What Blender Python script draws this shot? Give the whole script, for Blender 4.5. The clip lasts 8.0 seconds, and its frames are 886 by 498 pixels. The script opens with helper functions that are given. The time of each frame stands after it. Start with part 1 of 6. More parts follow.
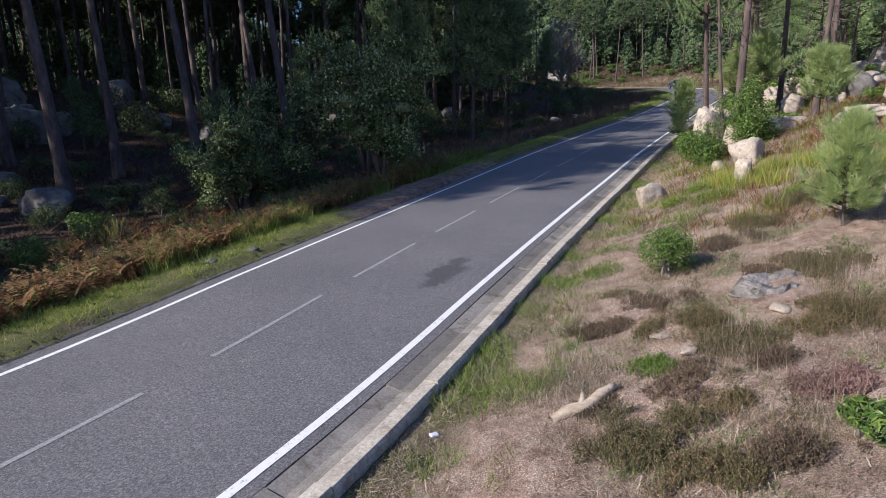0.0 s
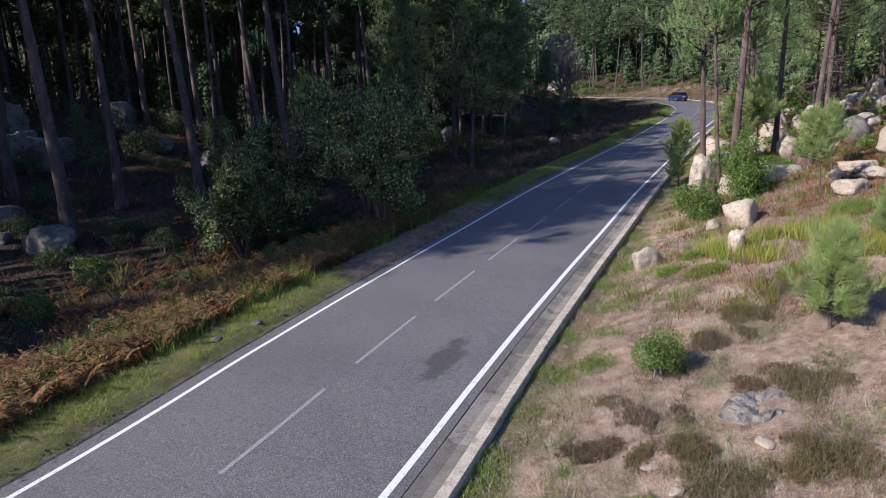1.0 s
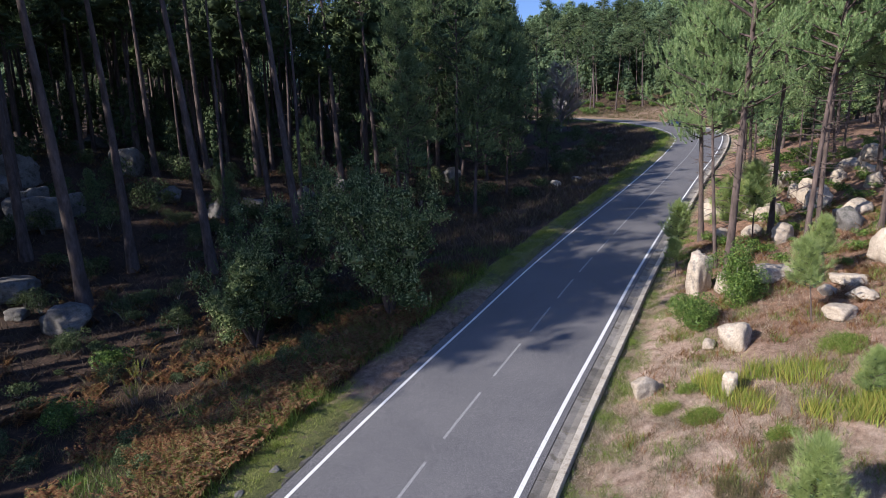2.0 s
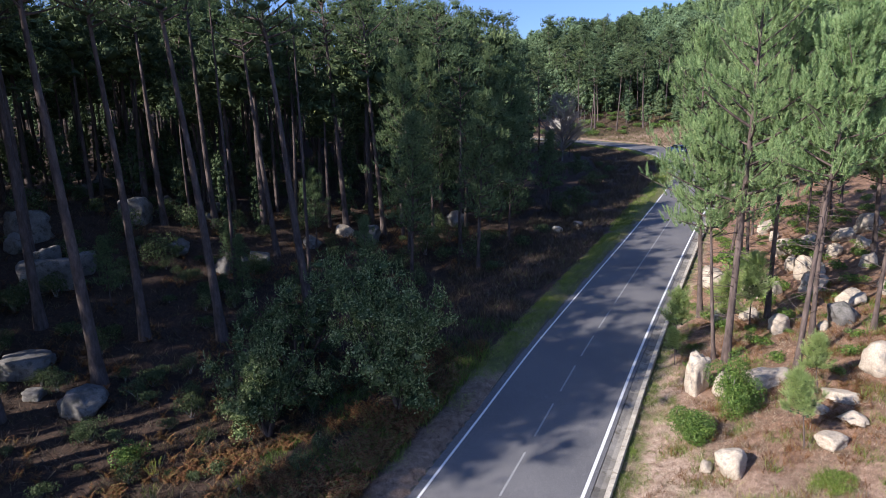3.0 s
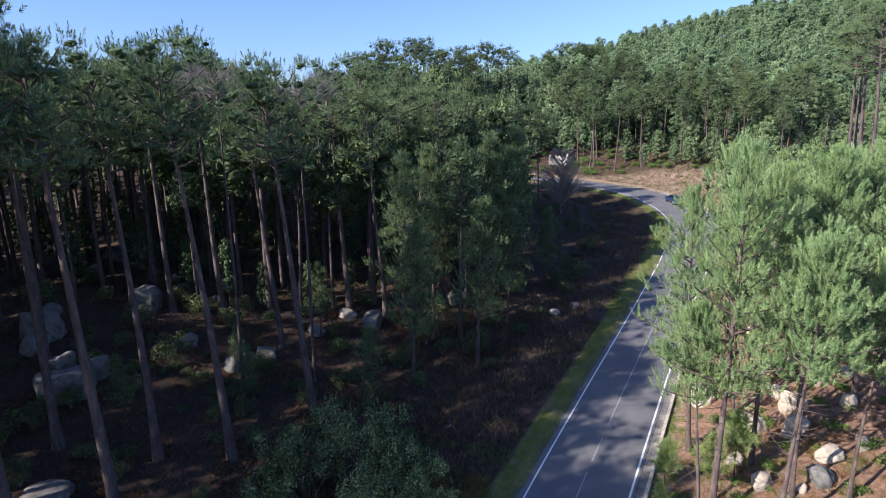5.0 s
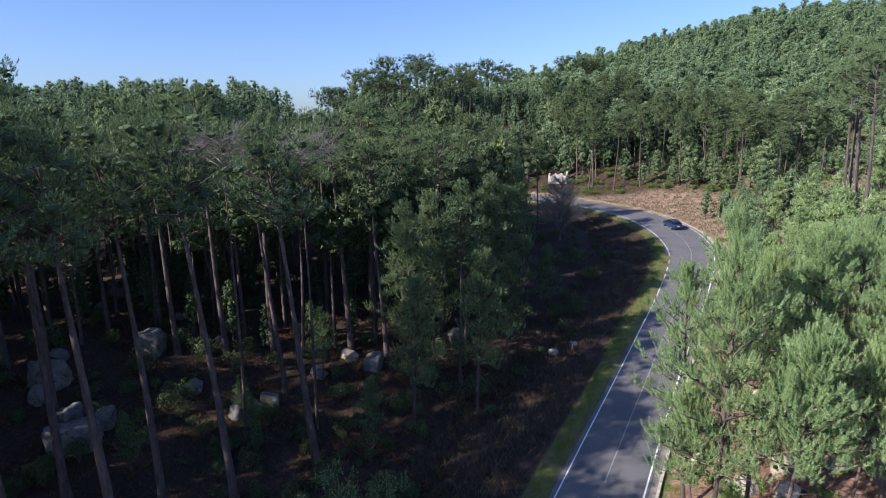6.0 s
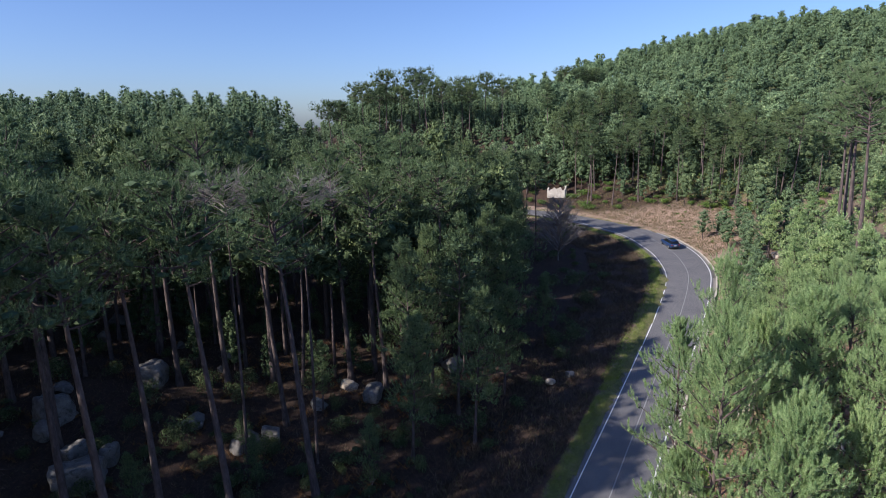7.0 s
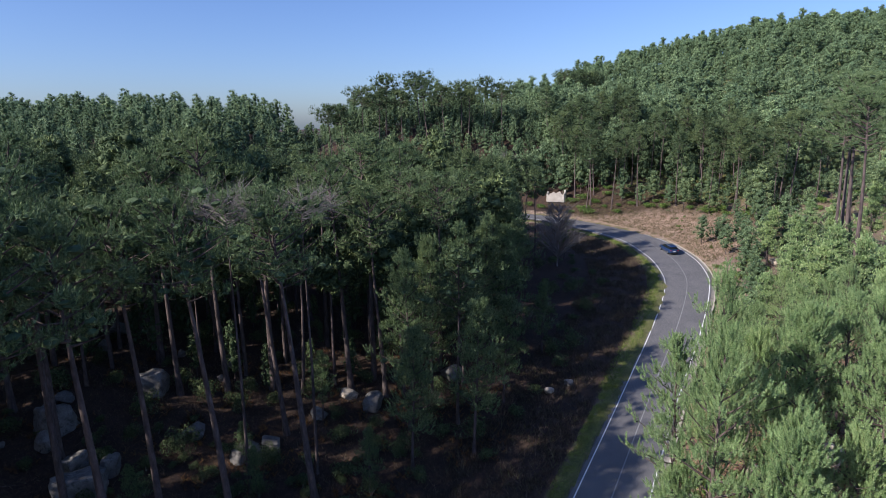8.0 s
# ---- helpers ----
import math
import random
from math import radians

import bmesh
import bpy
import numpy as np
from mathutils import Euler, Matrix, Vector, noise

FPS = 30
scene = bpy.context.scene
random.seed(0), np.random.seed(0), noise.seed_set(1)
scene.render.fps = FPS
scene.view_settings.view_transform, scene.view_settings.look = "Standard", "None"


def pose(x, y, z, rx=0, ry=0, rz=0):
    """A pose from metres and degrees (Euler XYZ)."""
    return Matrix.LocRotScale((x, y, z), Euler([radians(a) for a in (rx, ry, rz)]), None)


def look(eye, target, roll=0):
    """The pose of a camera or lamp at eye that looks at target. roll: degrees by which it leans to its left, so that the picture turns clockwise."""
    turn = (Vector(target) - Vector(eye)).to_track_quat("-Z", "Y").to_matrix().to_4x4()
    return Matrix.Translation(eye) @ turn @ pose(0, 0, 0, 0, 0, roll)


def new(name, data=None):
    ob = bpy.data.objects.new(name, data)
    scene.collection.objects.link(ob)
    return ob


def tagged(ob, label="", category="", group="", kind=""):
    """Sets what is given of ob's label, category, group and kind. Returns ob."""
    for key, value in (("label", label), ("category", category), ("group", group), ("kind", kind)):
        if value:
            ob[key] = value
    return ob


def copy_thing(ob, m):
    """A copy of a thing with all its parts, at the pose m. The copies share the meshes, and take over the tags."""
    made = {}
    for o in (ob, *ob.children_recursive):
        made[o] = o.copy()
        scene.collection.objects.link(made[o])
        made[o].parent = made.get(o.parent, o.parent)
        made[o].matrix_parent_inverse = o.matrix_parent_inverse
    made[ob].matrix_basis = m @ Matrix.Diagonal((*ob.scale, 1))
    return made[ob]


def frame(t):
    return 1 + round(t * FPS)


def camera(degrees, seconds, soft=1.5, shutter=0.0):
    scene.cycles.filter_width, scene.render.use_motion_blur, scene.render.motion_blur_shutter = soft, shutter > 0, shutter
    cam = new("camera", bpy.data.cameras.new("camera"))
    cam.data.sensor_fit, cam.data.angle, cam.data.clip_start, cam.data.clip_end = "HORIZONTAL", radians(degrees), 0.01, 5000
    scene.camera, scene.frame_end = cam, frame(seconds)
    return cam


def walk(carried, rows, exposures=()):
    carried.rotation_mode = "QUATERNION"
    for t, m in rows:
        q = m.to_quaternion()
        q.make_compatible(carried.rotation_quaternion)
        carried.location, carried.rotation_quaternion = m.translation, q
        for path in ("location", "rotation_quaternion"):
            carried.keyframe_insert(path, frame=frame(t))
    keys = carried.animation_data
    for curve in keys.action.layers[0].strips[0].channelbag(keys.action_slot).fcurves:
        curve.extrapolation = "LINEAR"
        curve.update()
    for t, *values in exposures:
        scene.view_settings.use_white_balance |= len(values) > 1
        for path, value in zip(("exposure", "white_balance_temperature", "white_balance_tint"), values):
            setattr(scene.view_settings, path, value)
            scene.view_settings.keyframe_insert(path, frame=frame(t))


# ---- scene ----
# The drone's climb: t, x, y, z in path lengths, yaw, pitch, roll in degrees.
cam = camera(73.7, 8.0, soft=0.7)
METRES, EYE, TILT, LEAN, TURN = 29.0, 3.5, -11.761, 1.638, -0.341
ROWS = [
    (0.0, 0.0000, 0.0000, 0.0000, 0.000, 0.000, -0.00),
    (0.5, 0.0014, -0.0023, 0.0200, -0.026, 0.000, -0.07),
    (1.0, 0.0002, -0.0122, 0.0669, -0.026, 0.026, -0.11),
    (1.5, -0.0031, -0.0276, 0.1335, -0.021, 0.036, -0.16),
    (3.0, -0.0212, -0.0749, 0.3747, -0.005, -0.031, -0.41),
    (3.5, -0.0241, -0.0902, 0.4502, -0.005, -0.067, -0.48),
    (4.0, -0.0264, -0.1064, 0.5305, -0.016, -0.124, -0.56),
    (4.5, -0.0268, -0.1201, 0.6048, -0.036, -0.150, -0.64),
    (6.0, -0.0312, -0.1680, 0.8381, -0.047, -0.181, -0.73),
    (6.5, -0.0311, -0.1828, 0.9022, -0.062, -0.197, -0.81),
    (7.0, -0.0294, -0.1965, 0.9570, -0.078, -0.192, -0.84),
    (7.5, -0.0288, -0.2050, 0.9839, -0.088, -0.202, -0.86),
    (8.0, -0.0289, -0.2068, 0.9931, -0.109, -0.202, -0.85),
]
walk(cam, [(t, pose(0, 0, EYE, TILT, LEAN, TURN) @ pose(METRES * x, METRES * y, METRES * z, 90 + pitch, roll, yaw)) for t, x, y, z, yaw, pitch, roll in ROWS],
     exposures=[(0.0, 0.3, 6350, 13), (1.5, 0.35, 6350, 13), (3.0, 0.68, 6350, 13), (4.0, 0.88, 6350, 13), (4.5, 0.9, 6350, 13), (6.0, 0.63, 6350, 13), (7.0, 0.42, 6350, 13), (8.0, 0.36, 6350, 13)])

# ---- light ----
SUN_EL, SUN_AZ = 30.0, 241.0   # degrees; azimuth clockwise from +y
sun_from = Vector((math.sin(radians(SUN_AZ)) * math.cos(radians(SUN_EL)), math.cos(radians(SUN_AZ)) * math.cos(radians(SUN_EL)), math.sin(radians(SUN_EL))))
sun = new("sun", bpy.data.lights.new("sun", "SUN"))
sun.data.energy, sun.data.angle, sun.data.color = 5.0, radians(0.53), (1.0, 0.935, 0.85)
sun.matrix_world = look(sun_from * 300, (0, 0, 0))
world = bpy.data.worlds.new("sky")
world.use_nodes = True
scene.world = world
sky = world.node_tree.nodes.new("ShaderNodeTexSky")
sky.sky_type, sky.sun_disc = "NISHITA", False
sky.sun_elevation, sky.sun_rotation = radians(SUN_EL), radians(SUN_AZ)
sky.air_density, sky.dust_density, sky.ozone_density = 1.0, 0.9, 2.5
deep = world.node_tree.nodes.new("ShaderNodeMix")
deep.data_type, deep.blend_type, deep.inputs[0].default_value, deep.inputs[7].default_value = "RGBA", "MULTIPLY", 1.0, (0.82, 0.97, 1.38, 1)
world.node_tree.links.new(sky.outputs[0], deep.inputs[6])
world.node_tree.links.new(deep.outputs[2], world.node_tree.nodes["Background"].inputs[0])
world.node_tree.nodes["Background"].inputs[1].default_value = 0.094



# ---- materials ----
def ramp_node(nt, fac, stops):
    n = nt.nodes.new("ShaderNodeValToRGB")
    while len(n.color_ramp.elements) < len(stops):
        n.color_ramp.elements.new(0.5)
    for e, (p, c) in zip(n.color_ramp.elements, stops):
        e.position, e.color = p, (*c, 1)
    nt.links.new(fac, n.inputs[0])
    return n.outputs[0]


def noise_node(nt, scale, detail=6, rough=0.6, coord=None, stretch=None):
    n = nt.nodes.new("ShaderNodeTexNoise")
    n.inputs["Scale"].default_value, n.inputs["Detail"].default_value, n.inputs["Roughness"].default_value = scale, detail, rough
    if coord is not None:
        if stretch:
            mp = nt.nodes.new("ShaderNodeMapping")
            mp.inputs["Scale"].default_value = stretch
            nt.links.new(coord, mp.inputs[0])
            coord = mp.outputs[0]
        nt.links.new(coord, n.inputs["Vector"])
    return n.outputs["Fac"]


def mixed(nt, a, b, fac, how="MIX"):
    n = nt.nodes.new("ShaderNodeMix")
    n.data_type, n.blend_type = "RGBA", how
    for sock, v in ((n.inputs[0], fac), (n.inputs[6], a), (n.inputs[7], b)):
        if isinstance(v, (int, float)):
            sock.default_value = v
        elif isinstance(v, tuple):
            sock.default_value = (*v, 1)
        else:
            nt.links.new(v, sock)
    return n.outputs[2]


def stuff(name, rough=0.8, metal=0.0):
    """A new material: its tree, its shader and world or object coordinates."""
    m = bpy.data.materials.new(name)
    m.use_nodes = True
    nt = m.node_tree
    sh = nt.nodes["Principled BSDF"]
    sh.inputs["Roughness"].default_value, sh.inputs["Metallic"].default_value = rough, metal
    return m, nt, sh


def place(nt):
    return nt.nodes.new("ShaderNodeNewGeometry").outputs["Position"]


def local(nt):
    return nt.nodes.new("ShaderNodeTexCoord").outputs["Object"]


def bumped(nt, sh, height, strength, dist):
    b = nt.nodes.new("ShaderNodeBump")
    b.inputs["Strength"].default_value, b.inputs["Distance"].default_value = strength, dist
    nt.links.new(height, b.inputs["Height"])
    nt.links.new(b.outputs[0], sh.inputs["Normal"])


def grained(name, dark, light, scale, fine, rough=0.8, bump=0.4, dist=0.02, coord="local", stretch=None, spots=None):
    """Two scales of noise between two colours, with relief; spots: a third colour in patches."""
    m, nt, sh = stuff(name, rough)
    co = local(nt) if coord == "local" else place(nt)
    big, small = noise_node(nt, scale, 5, 0.6, co, stretch), noise_node(nt, fine, 6, 0.7, co, stretch)
    col = ramp_node(nt, big, [(0.3, dark), (0.7, light)])
    grain = ramp_node(nt, small, [(0.25, (0.5, 0.5, 0.5)), (0.75, (1.28, 1.28, 1.28))])
    col = mixed(nt, col, grain, 1.0, "MULTIPLY")
    if spots:
        patch = ramp_node(nt, noise_node(nt, scale * 1.7, 8, 0.75, co), [(0.52, (0, 0, 0)), (0.62, (1, 1, 1))])
        col = mixed(nt, col, spots, patch)
    nt.links.new(col, sh.inputs["Base Color"])
    bumped(nt, sh, small, bump, dist)
    return m


def varied(m):
    """Piece by piece, some slabs darker than others."""
    nt = m.node_tree
    sh = nt.nodes["Principled BSDF"]
    src = sh.inputs["Base Color"].links[0].from_socket
    info = nt.nodes.new("ShaderNodeObjectInfo")
    tone = ramp_node(nt, info.outputs["Random"], [(0.0, (0.5, 0.49, 0.47)), (0.35, (0.85, 0.84, 0.82)), (1.0, (1.12, 1.1, 1.07))])
    nt.links.new(mixed(nt, src, tone, 1.0, "MULTIPLY"), sh.inputs["Base Color"])
    return m


def leafy(name, stops, rough=0.55, through_light=0.25, spread=0.5, gloss=0.3, broad=0.0):
    """Leaves and needles: each blade takes its own shade, each plant its own cast."""
    m, nt, sh = stuff(name, rough)
    geo, info = nt.nodes.new("ShaderNodeNewGeometry"), nt.nodes.new("ShaderNodeObjectInfo")
    col = ramp_node(nt, geo.outputs["Random Per Island"], stops)
    patch = ramp_node(nt, noise_node(nt, 0.9, 4, 0.6, geo.outputs["Position"]), [(0.3, (0.72, 0.76, 0.72)), (0.7, (1.2, 1.15, 1.1))])
    col = mixed(nt, col, patch, 1.0, "MULTIPLY")
    if broad:   # whole trees differ where they are joined in one wood
        col = mixed(nt, col, ramp_node(nt, noise_node(nt, broad, 2, 0.5, geo.outputs["Position"]), [(0.32, (0.55, 0.6, 0.6)), (0.5, (1, 1, 1)), (0.68, (1.45, 1.35, 1.2))]), 1.0, "MULTIPLY")
    cast = ramp_node(nt, info.outputs["Random"], [(0.0, (0.8, 0.86, 0.82)), (0.5, (1, 1, 1)), (1.0, (1.2, 1.1, 0.95))])
    col = mixed(nt, col, cast, spread, "MULTIPLY")
    nt.links.new(col, sh.inputs["Base Color"])
    sh.inputs["Specular IOR Level"].default_value = gloss
    tr = nt.nodes.new("ShaderNodeBsdfTranslucent")
    nt.links.new(col, tr.inputs[0])
    mx = nt.nodes.new("ShaderNodeMixShader")
    mx.inputs[0].default_value = through_light
    nt.links.new(sh.outputs[0], mx.inputs[1])
    nt.links.new(tr.outputs[0], mx.inputs[2])
    nt.links.new(mx.outputs[0], nt.nodes["Material Output"].inputs[0])
    return m


def plain(name, col, rough=0.5, metal=0.0, alpha_coat=0.0):
    m, nt, sh = stuff(name, rough, metal)
    sh.inputs["Base Color"].default_value = (*col, 1)
    sh.inputs["Coat Weight"].default_value = alpha_coat
    return m


def asphalt_material():
    m, nt, sh = stuff("asphalt", 0.82)
    co = place(nt)
    fine = noise_node(nt, 32, 5, 0.9, co)
    mid = noise_node(nt, 9, 5, 0.7, co)
    broad = noise_node(nt, 0.35, 4, 0.6, co)
    col = ramp_node(nt, fine, [(0.33, (0.04, 0.04, 0.044)), (0.5, (0.132, 0.129, 0.132)), (0.67, (0.34, 0.33, 0.315))])
    col = mixed(nt, col, ramp_node(nt, mid, [(0.3, (0.86, 0.86, 0.88)), (0.7, (1.1, 1.1, 1.1))]), 1.0, "MULTIPLY")
    col = mixed(nt, col, ramp_node(nt, broad, [(0.3, (0.86, 0.86, 0.88)), (0.7, (1.12, 1.11, 1.1))]), 1.0, "MULTIPLY")
    # a long dark oil stain on the right lane
    sub = nt.nodes.new("ShaderNodeMapping")
    sub.vector_type = "TEXTURE"
    sub.inputs["Location"].default_value, sub.inputs["Rotation"].default_value, sub.inputs["Scale"].default_value = (0.1, 12.6, 0), (0, 0, radians(-22)), (0.85, 2.6, 50)
    nt.links.new(co, sub.inputs[0])
    ln = nt.nodes.new("ShaderNodeVectorMath")
    ln.operation = "LENGTH"
    nt.links.new(sub.outputs[0], ln.inputs[0])
    ad = nt.nodes.new("ShaderNodeMath")
    ad.operation = "ADD"
    nt.links.new(ln.outputs["Value"], ad.inputs[0])
    wob = nt.nodes.new("ShaderNodeMath")
    wob.operation = "MULTIPLY"
    wob.inputs[1].default_value = 1.0
    nt.links.new(noise_node(nt, 2.2, 5, 0.65, co), wob.inputs[0])
    nt.links.new(wob.outputs[0], ad.inputs[1])
    stain = ramp_node(nt, ad.outputs[0], [(0.78, (0.55, 0.55, 0.57)), (0.94, (1, 1, 1))])
    col = mixed(nt, col, stain, 1.0, "MULTIPLY")
    nt.links.new(col, sh.inputs["Base Color"])
    bumped(nt, sh, fine, 0.5, 0.006)
    return m


def paint_material():
    m, nt, sh = stuff("road_paint", 0.65)
    co = place(nt)
    wear = ramp_node(nt, noise_node(nt, 14, 8, 0.8, co), [(0.32, (0.2, 0.2, 0.2)), (0.45, (0.78, 0.78, 0.76))])
    nt.links.new(wear, sh.inputs["Base Color"])
    bumped(nt, sh, noise_node(nt, 60, 3, 0.7, co), 0.3, 0.004)
    return m


def faded_paint_material():
    m, nt, sh = stuff("faded_paint", 0.7)
    co = place(nt)
    wear = ramp_node(nt, noise_node(nt, 22, 8, 0.85, co), [(0.36, (0.14, 0.14, 0.14)), (0.66, (0.46, 0.46, 0.45))])
    nt.links.new(wear, sh.inputs["Base Color"])
    return m


def ground_material():
    """Earth, litter and short turf; the zones come from the ground's own colour attribute."""
    m, nt, sh = stuff("ground", 0.95)
    co = place(nt)
    zone = nt.nodes.new("ShaderNodeAttribute")
    zone.attribute_name = "zone"
    sep = nt.nodes.new("ShaderNodeSeparateColor")
    nt.links.new(zone.outputs["Color"], sep.inputs[0])
    fine, mid, broad = noise_node(nt, 34, 8, 0.85, co), noise_node(nt, 3.2, 6, 0.7, co), noise_node(nt, 0.55, 4, 0.6, co)
    dry = ramp_node(nt, mid, [(0.3, (0.16, 0.105, 0.078)), (0.45, (0.38, 0.275, 0.21)), (0.6, (0.53, 0.42, 0.345)), (0.78, (0.42, 0.34, 0.23))])
    # needle litter, with the dimness of the wood's floor put into its colour
    shade_duff = ramp_node(nt, mid, [(0.3, (0.024, 0.017, 0.013)), (0.55, (0.06, 0.036, 0.025)), (0.75, (0.125, 0.07, 0.044))])
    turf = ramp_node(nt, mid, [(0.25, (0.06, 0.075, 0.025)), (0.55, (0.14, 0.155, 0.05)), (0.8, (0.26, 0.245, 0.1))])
    col = mixed(nt, dry, shade_duff, sep.outputs[0])
    edge = nt.nodes.new("ShaderNodeMath")
    edge.operation = "MULTIPLY_ADD"
    nt.links.new(noise_node(nt, 1.6, 6, 0.7, co), edge.inputs[0])
    edge.inputs[1].default_value = 1.6
    nt.links.new(sep.outputs[1], edge.inputs[2])
    tmask = ramp_node(nt, edge.outputs[0], [(0.98, (0, 0, 0)), (1.0, (1, 1, 1))])
    sc = nt.nodes.new("ShaderNodeMath")
    sc.operation = "MULTIPLY_ADD"
    sc.use_clamp = True
    nt.links.new(edge.outputs[0], sc.inputs[0])
    sc.inputs[1].default_value, sc.inputs[2].default_value = 3.0, -3.4
    col = mixed(nt, col, turf, sc.outputs[0])
    # lighter ramp: clearing earth, and bank litter with sunlight in its colour
    col = mixed(nt, col, ramp_node(nt, mid, [(0.35, (0.13, 0.072, 0.043)), (0.6, (0.31, 0.178, 0.113)), (0.8, (0.38, 0.25, 0.175))]), sep.outputs[2])
    col = mixed(nt, col, ramp_node(nt, fine, [(0.3, (0.35, 0.34, 0.33)), (0.68, (1.45, 1.44, 1.42))]), 1.0, "MULTIPLY")
    col = mixed(nt, col, ramp_node(nt, broad, [(0.3, (0.8, 0.78, 0.76)), (0.7, (1.12, 1.1, 1.08))]), 1.0, "MULTIPLY")
    speck = noise_node(nt, 62, 4, 0.85, co)
    col = mixed(nt, col, ramp_node(nt, speck, [(0.36, (0.3, 0.28, 0.27)), (0.5, (1, 1, 1)), (0.62, (2.1, 2.0, 1.92))]), 1.0, "MULTIPLY")
    nt.links.new(col, sh.inputs["Base Color"])
    bumped(nt, sh, fine, 0.9, 0.05)
    return m


M_ASPHALT, M_PAINT, M_FADED, M_GROUND = asphalt_material(), paint_material(), faded_paint_material(), ground_material()
M_CONCRETE = varied(grained("gutter_concrete", (0.2, 0.185, 0.165), (0.36, 0.335, 0.3), 1.3, 30, 0.85, 0.5, 0.01, "place", None, (0.14, 0.125, 0.1)))
M_KERB = grained("kerb_concrete", (0.44, 0.385, 0.31), (0.64, 0.58, 0.48), 2.6, 22, 0.9, 0.8, 0.012, "place", None, (0.3, 0.25, 0.19))
M_CRUMB = grained("crumbled_edge", (0.06, 0.056, 0.05), (0.17, 0.155, 0.14), 2.5, 22, 0.95, 0.9, 0.04, "place", None, (0.12, 0.12, 0.05))
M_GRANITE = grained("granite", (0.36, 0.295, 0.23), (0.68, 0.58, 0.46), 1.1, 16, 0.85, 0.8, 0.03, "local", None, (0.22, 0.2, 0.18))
# Grey lichened granite, darkened further: the wood's shade is partly in the colour.
M_GREY_GRANITE = grained("lichened_shaded_granite", (0.12, 0.112, 0.105), (0.3, 0.28, 0.26), 1.0, 14, 0.9, 1.0, 0.04, "local", None, (0.08, 0.08, 0.07))
M_BARK = grained("pine_bark", (0.06, 0.043, 0.037), (0.19, 0.14, 0.122), 3.0, 9, 0.95, 1.0, 0.05, "local", (1, 1, 0.28))
# Slightly darker copy of pine_bark: shade on the trunks is in the colour.
M_SHADE_BARK = grained("shaded_pine_bark", (0.055, 0.041, 0.038), (0.17, 0.128, 0.118), 3.0, 9, 0.95, 1.0, 0.05, "local", (1, 1, 0.28))
M_TWIG = grained("grey_twig", (0.16, 0.14, 0.13), (0.32, 0.29, 0.27), 3.0, 14, 0.9, 0.5, 0.01, "local", (1, 1, 0.3))
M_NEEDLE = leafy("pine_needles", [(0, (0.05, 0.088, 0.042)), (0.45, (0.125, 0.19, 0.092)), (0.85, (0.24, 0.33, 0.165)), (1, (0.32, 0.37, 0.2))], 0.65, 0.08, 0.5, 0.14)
# Lighter copy of pine_needles for sunny slopes; sunlight is put into the colour.
M_NEEDLE_SUN = leafy("sunlit_pine_needles", [(0, (0.058, 0.11, 0.045)), (0.4, (0.22, 0.345, 0.148)), (0.85, (0.39, 0.52, 0.25)), (1, (0.48, 0.52, 0.29))], 0.65, 0.12, 0.5, 0.14)
# Darker copy of far_pine_needles; shade in the wood is put into the colour.
M_SHADE_PINE = leafy("shaded_pine_needles", [(0, (0.042, 0.07, 0.036)), (0.5, (0.09, 0.136, 0.068)), (1, (0.18, 0.242, 0.124))], 0.7, 0.1, 0.5, 0.14, 0.22)
# Darker needle copy for crown cores; inner shade is put into the colour.
M_INNER_SHADE = leafy("inner_shade_needles", [(0, (0.04, 0.068, 0.032)), (1, (0.085, 0.125, 0.06))], 0.8, 0.0)
M_SAPLING = leafy("sapling_needles", [(0, (0.25, 0.34, 0.13)), (0.6, (0.42, 0.53, 0.22)), (1, (0.55, 0.6, 0.3))], 0.5, 0.5)
# Lighter and bluer than pine_needles: distance haze is put into the colour.
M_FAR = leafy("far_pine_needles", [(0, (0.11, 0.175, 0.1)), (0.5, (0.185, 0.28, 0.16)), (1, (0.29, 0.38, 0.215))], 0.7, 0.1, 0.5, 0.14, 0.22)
M_OAK = leafy("oak_leaves", [(0, (0.035, 0.06, 0.022)), (0.5, (0.13, 0.185, 0.075)), (0.85, (0.31, 0.37, 0.17)), (1, (0.48, 0.51, 0.29))], 0.6, 0.2, 0.4, 0.2)
# Darker copy of oak_leaves: shade coloured into undergrowth and the oaks' cores.
M_UNDER_SHADE = leafy("undergrowth_and_oak_shade", [(0, (0.04, 0.065, 0.028)), (0.6, (0.1, 0.14, 0.065)), (1, (0.2, 0.24, 0.12))], 0.6, 0.2, 0.5, 0.2)
M_SHRUB = leafy("shrub_leaves", [(0, (0.045, 0.09, 0.018)), (0.6, (0.12, 0.215, 0.045)), (1, (0.26, 0.35, 0.09))], 0.45, 0.28, 0.6, 0.4)
M_HEATH = leafy("heath_leaves", [(0, (0.07, 0.072, 0.034)), (0.5, (0.16, 0.16, 0.075)), (0.75, (0.25, 0.185, 0.115)), (1, (0.34, 0.215, 0.16))], 0.85, 0.3)
M_SCRUB = leafy("brown_scrub", [(0, (0.07, 0.05, 0.04)), (0.6, (0.15, 0.11, 0.085)), (0.9, (0.24, 0.175, 0.13)), (1, (0.16, 0.18, 0.07))], 0.85, 0.2)
M_HEATHER = leafy("heather_flowers", [(0, (0.16, 0.09, 0.07)), (0.6, (0.3, 0.19, 0.17)), (1, (0.42, 0.31, 0.3))], 0.8, 0.2)
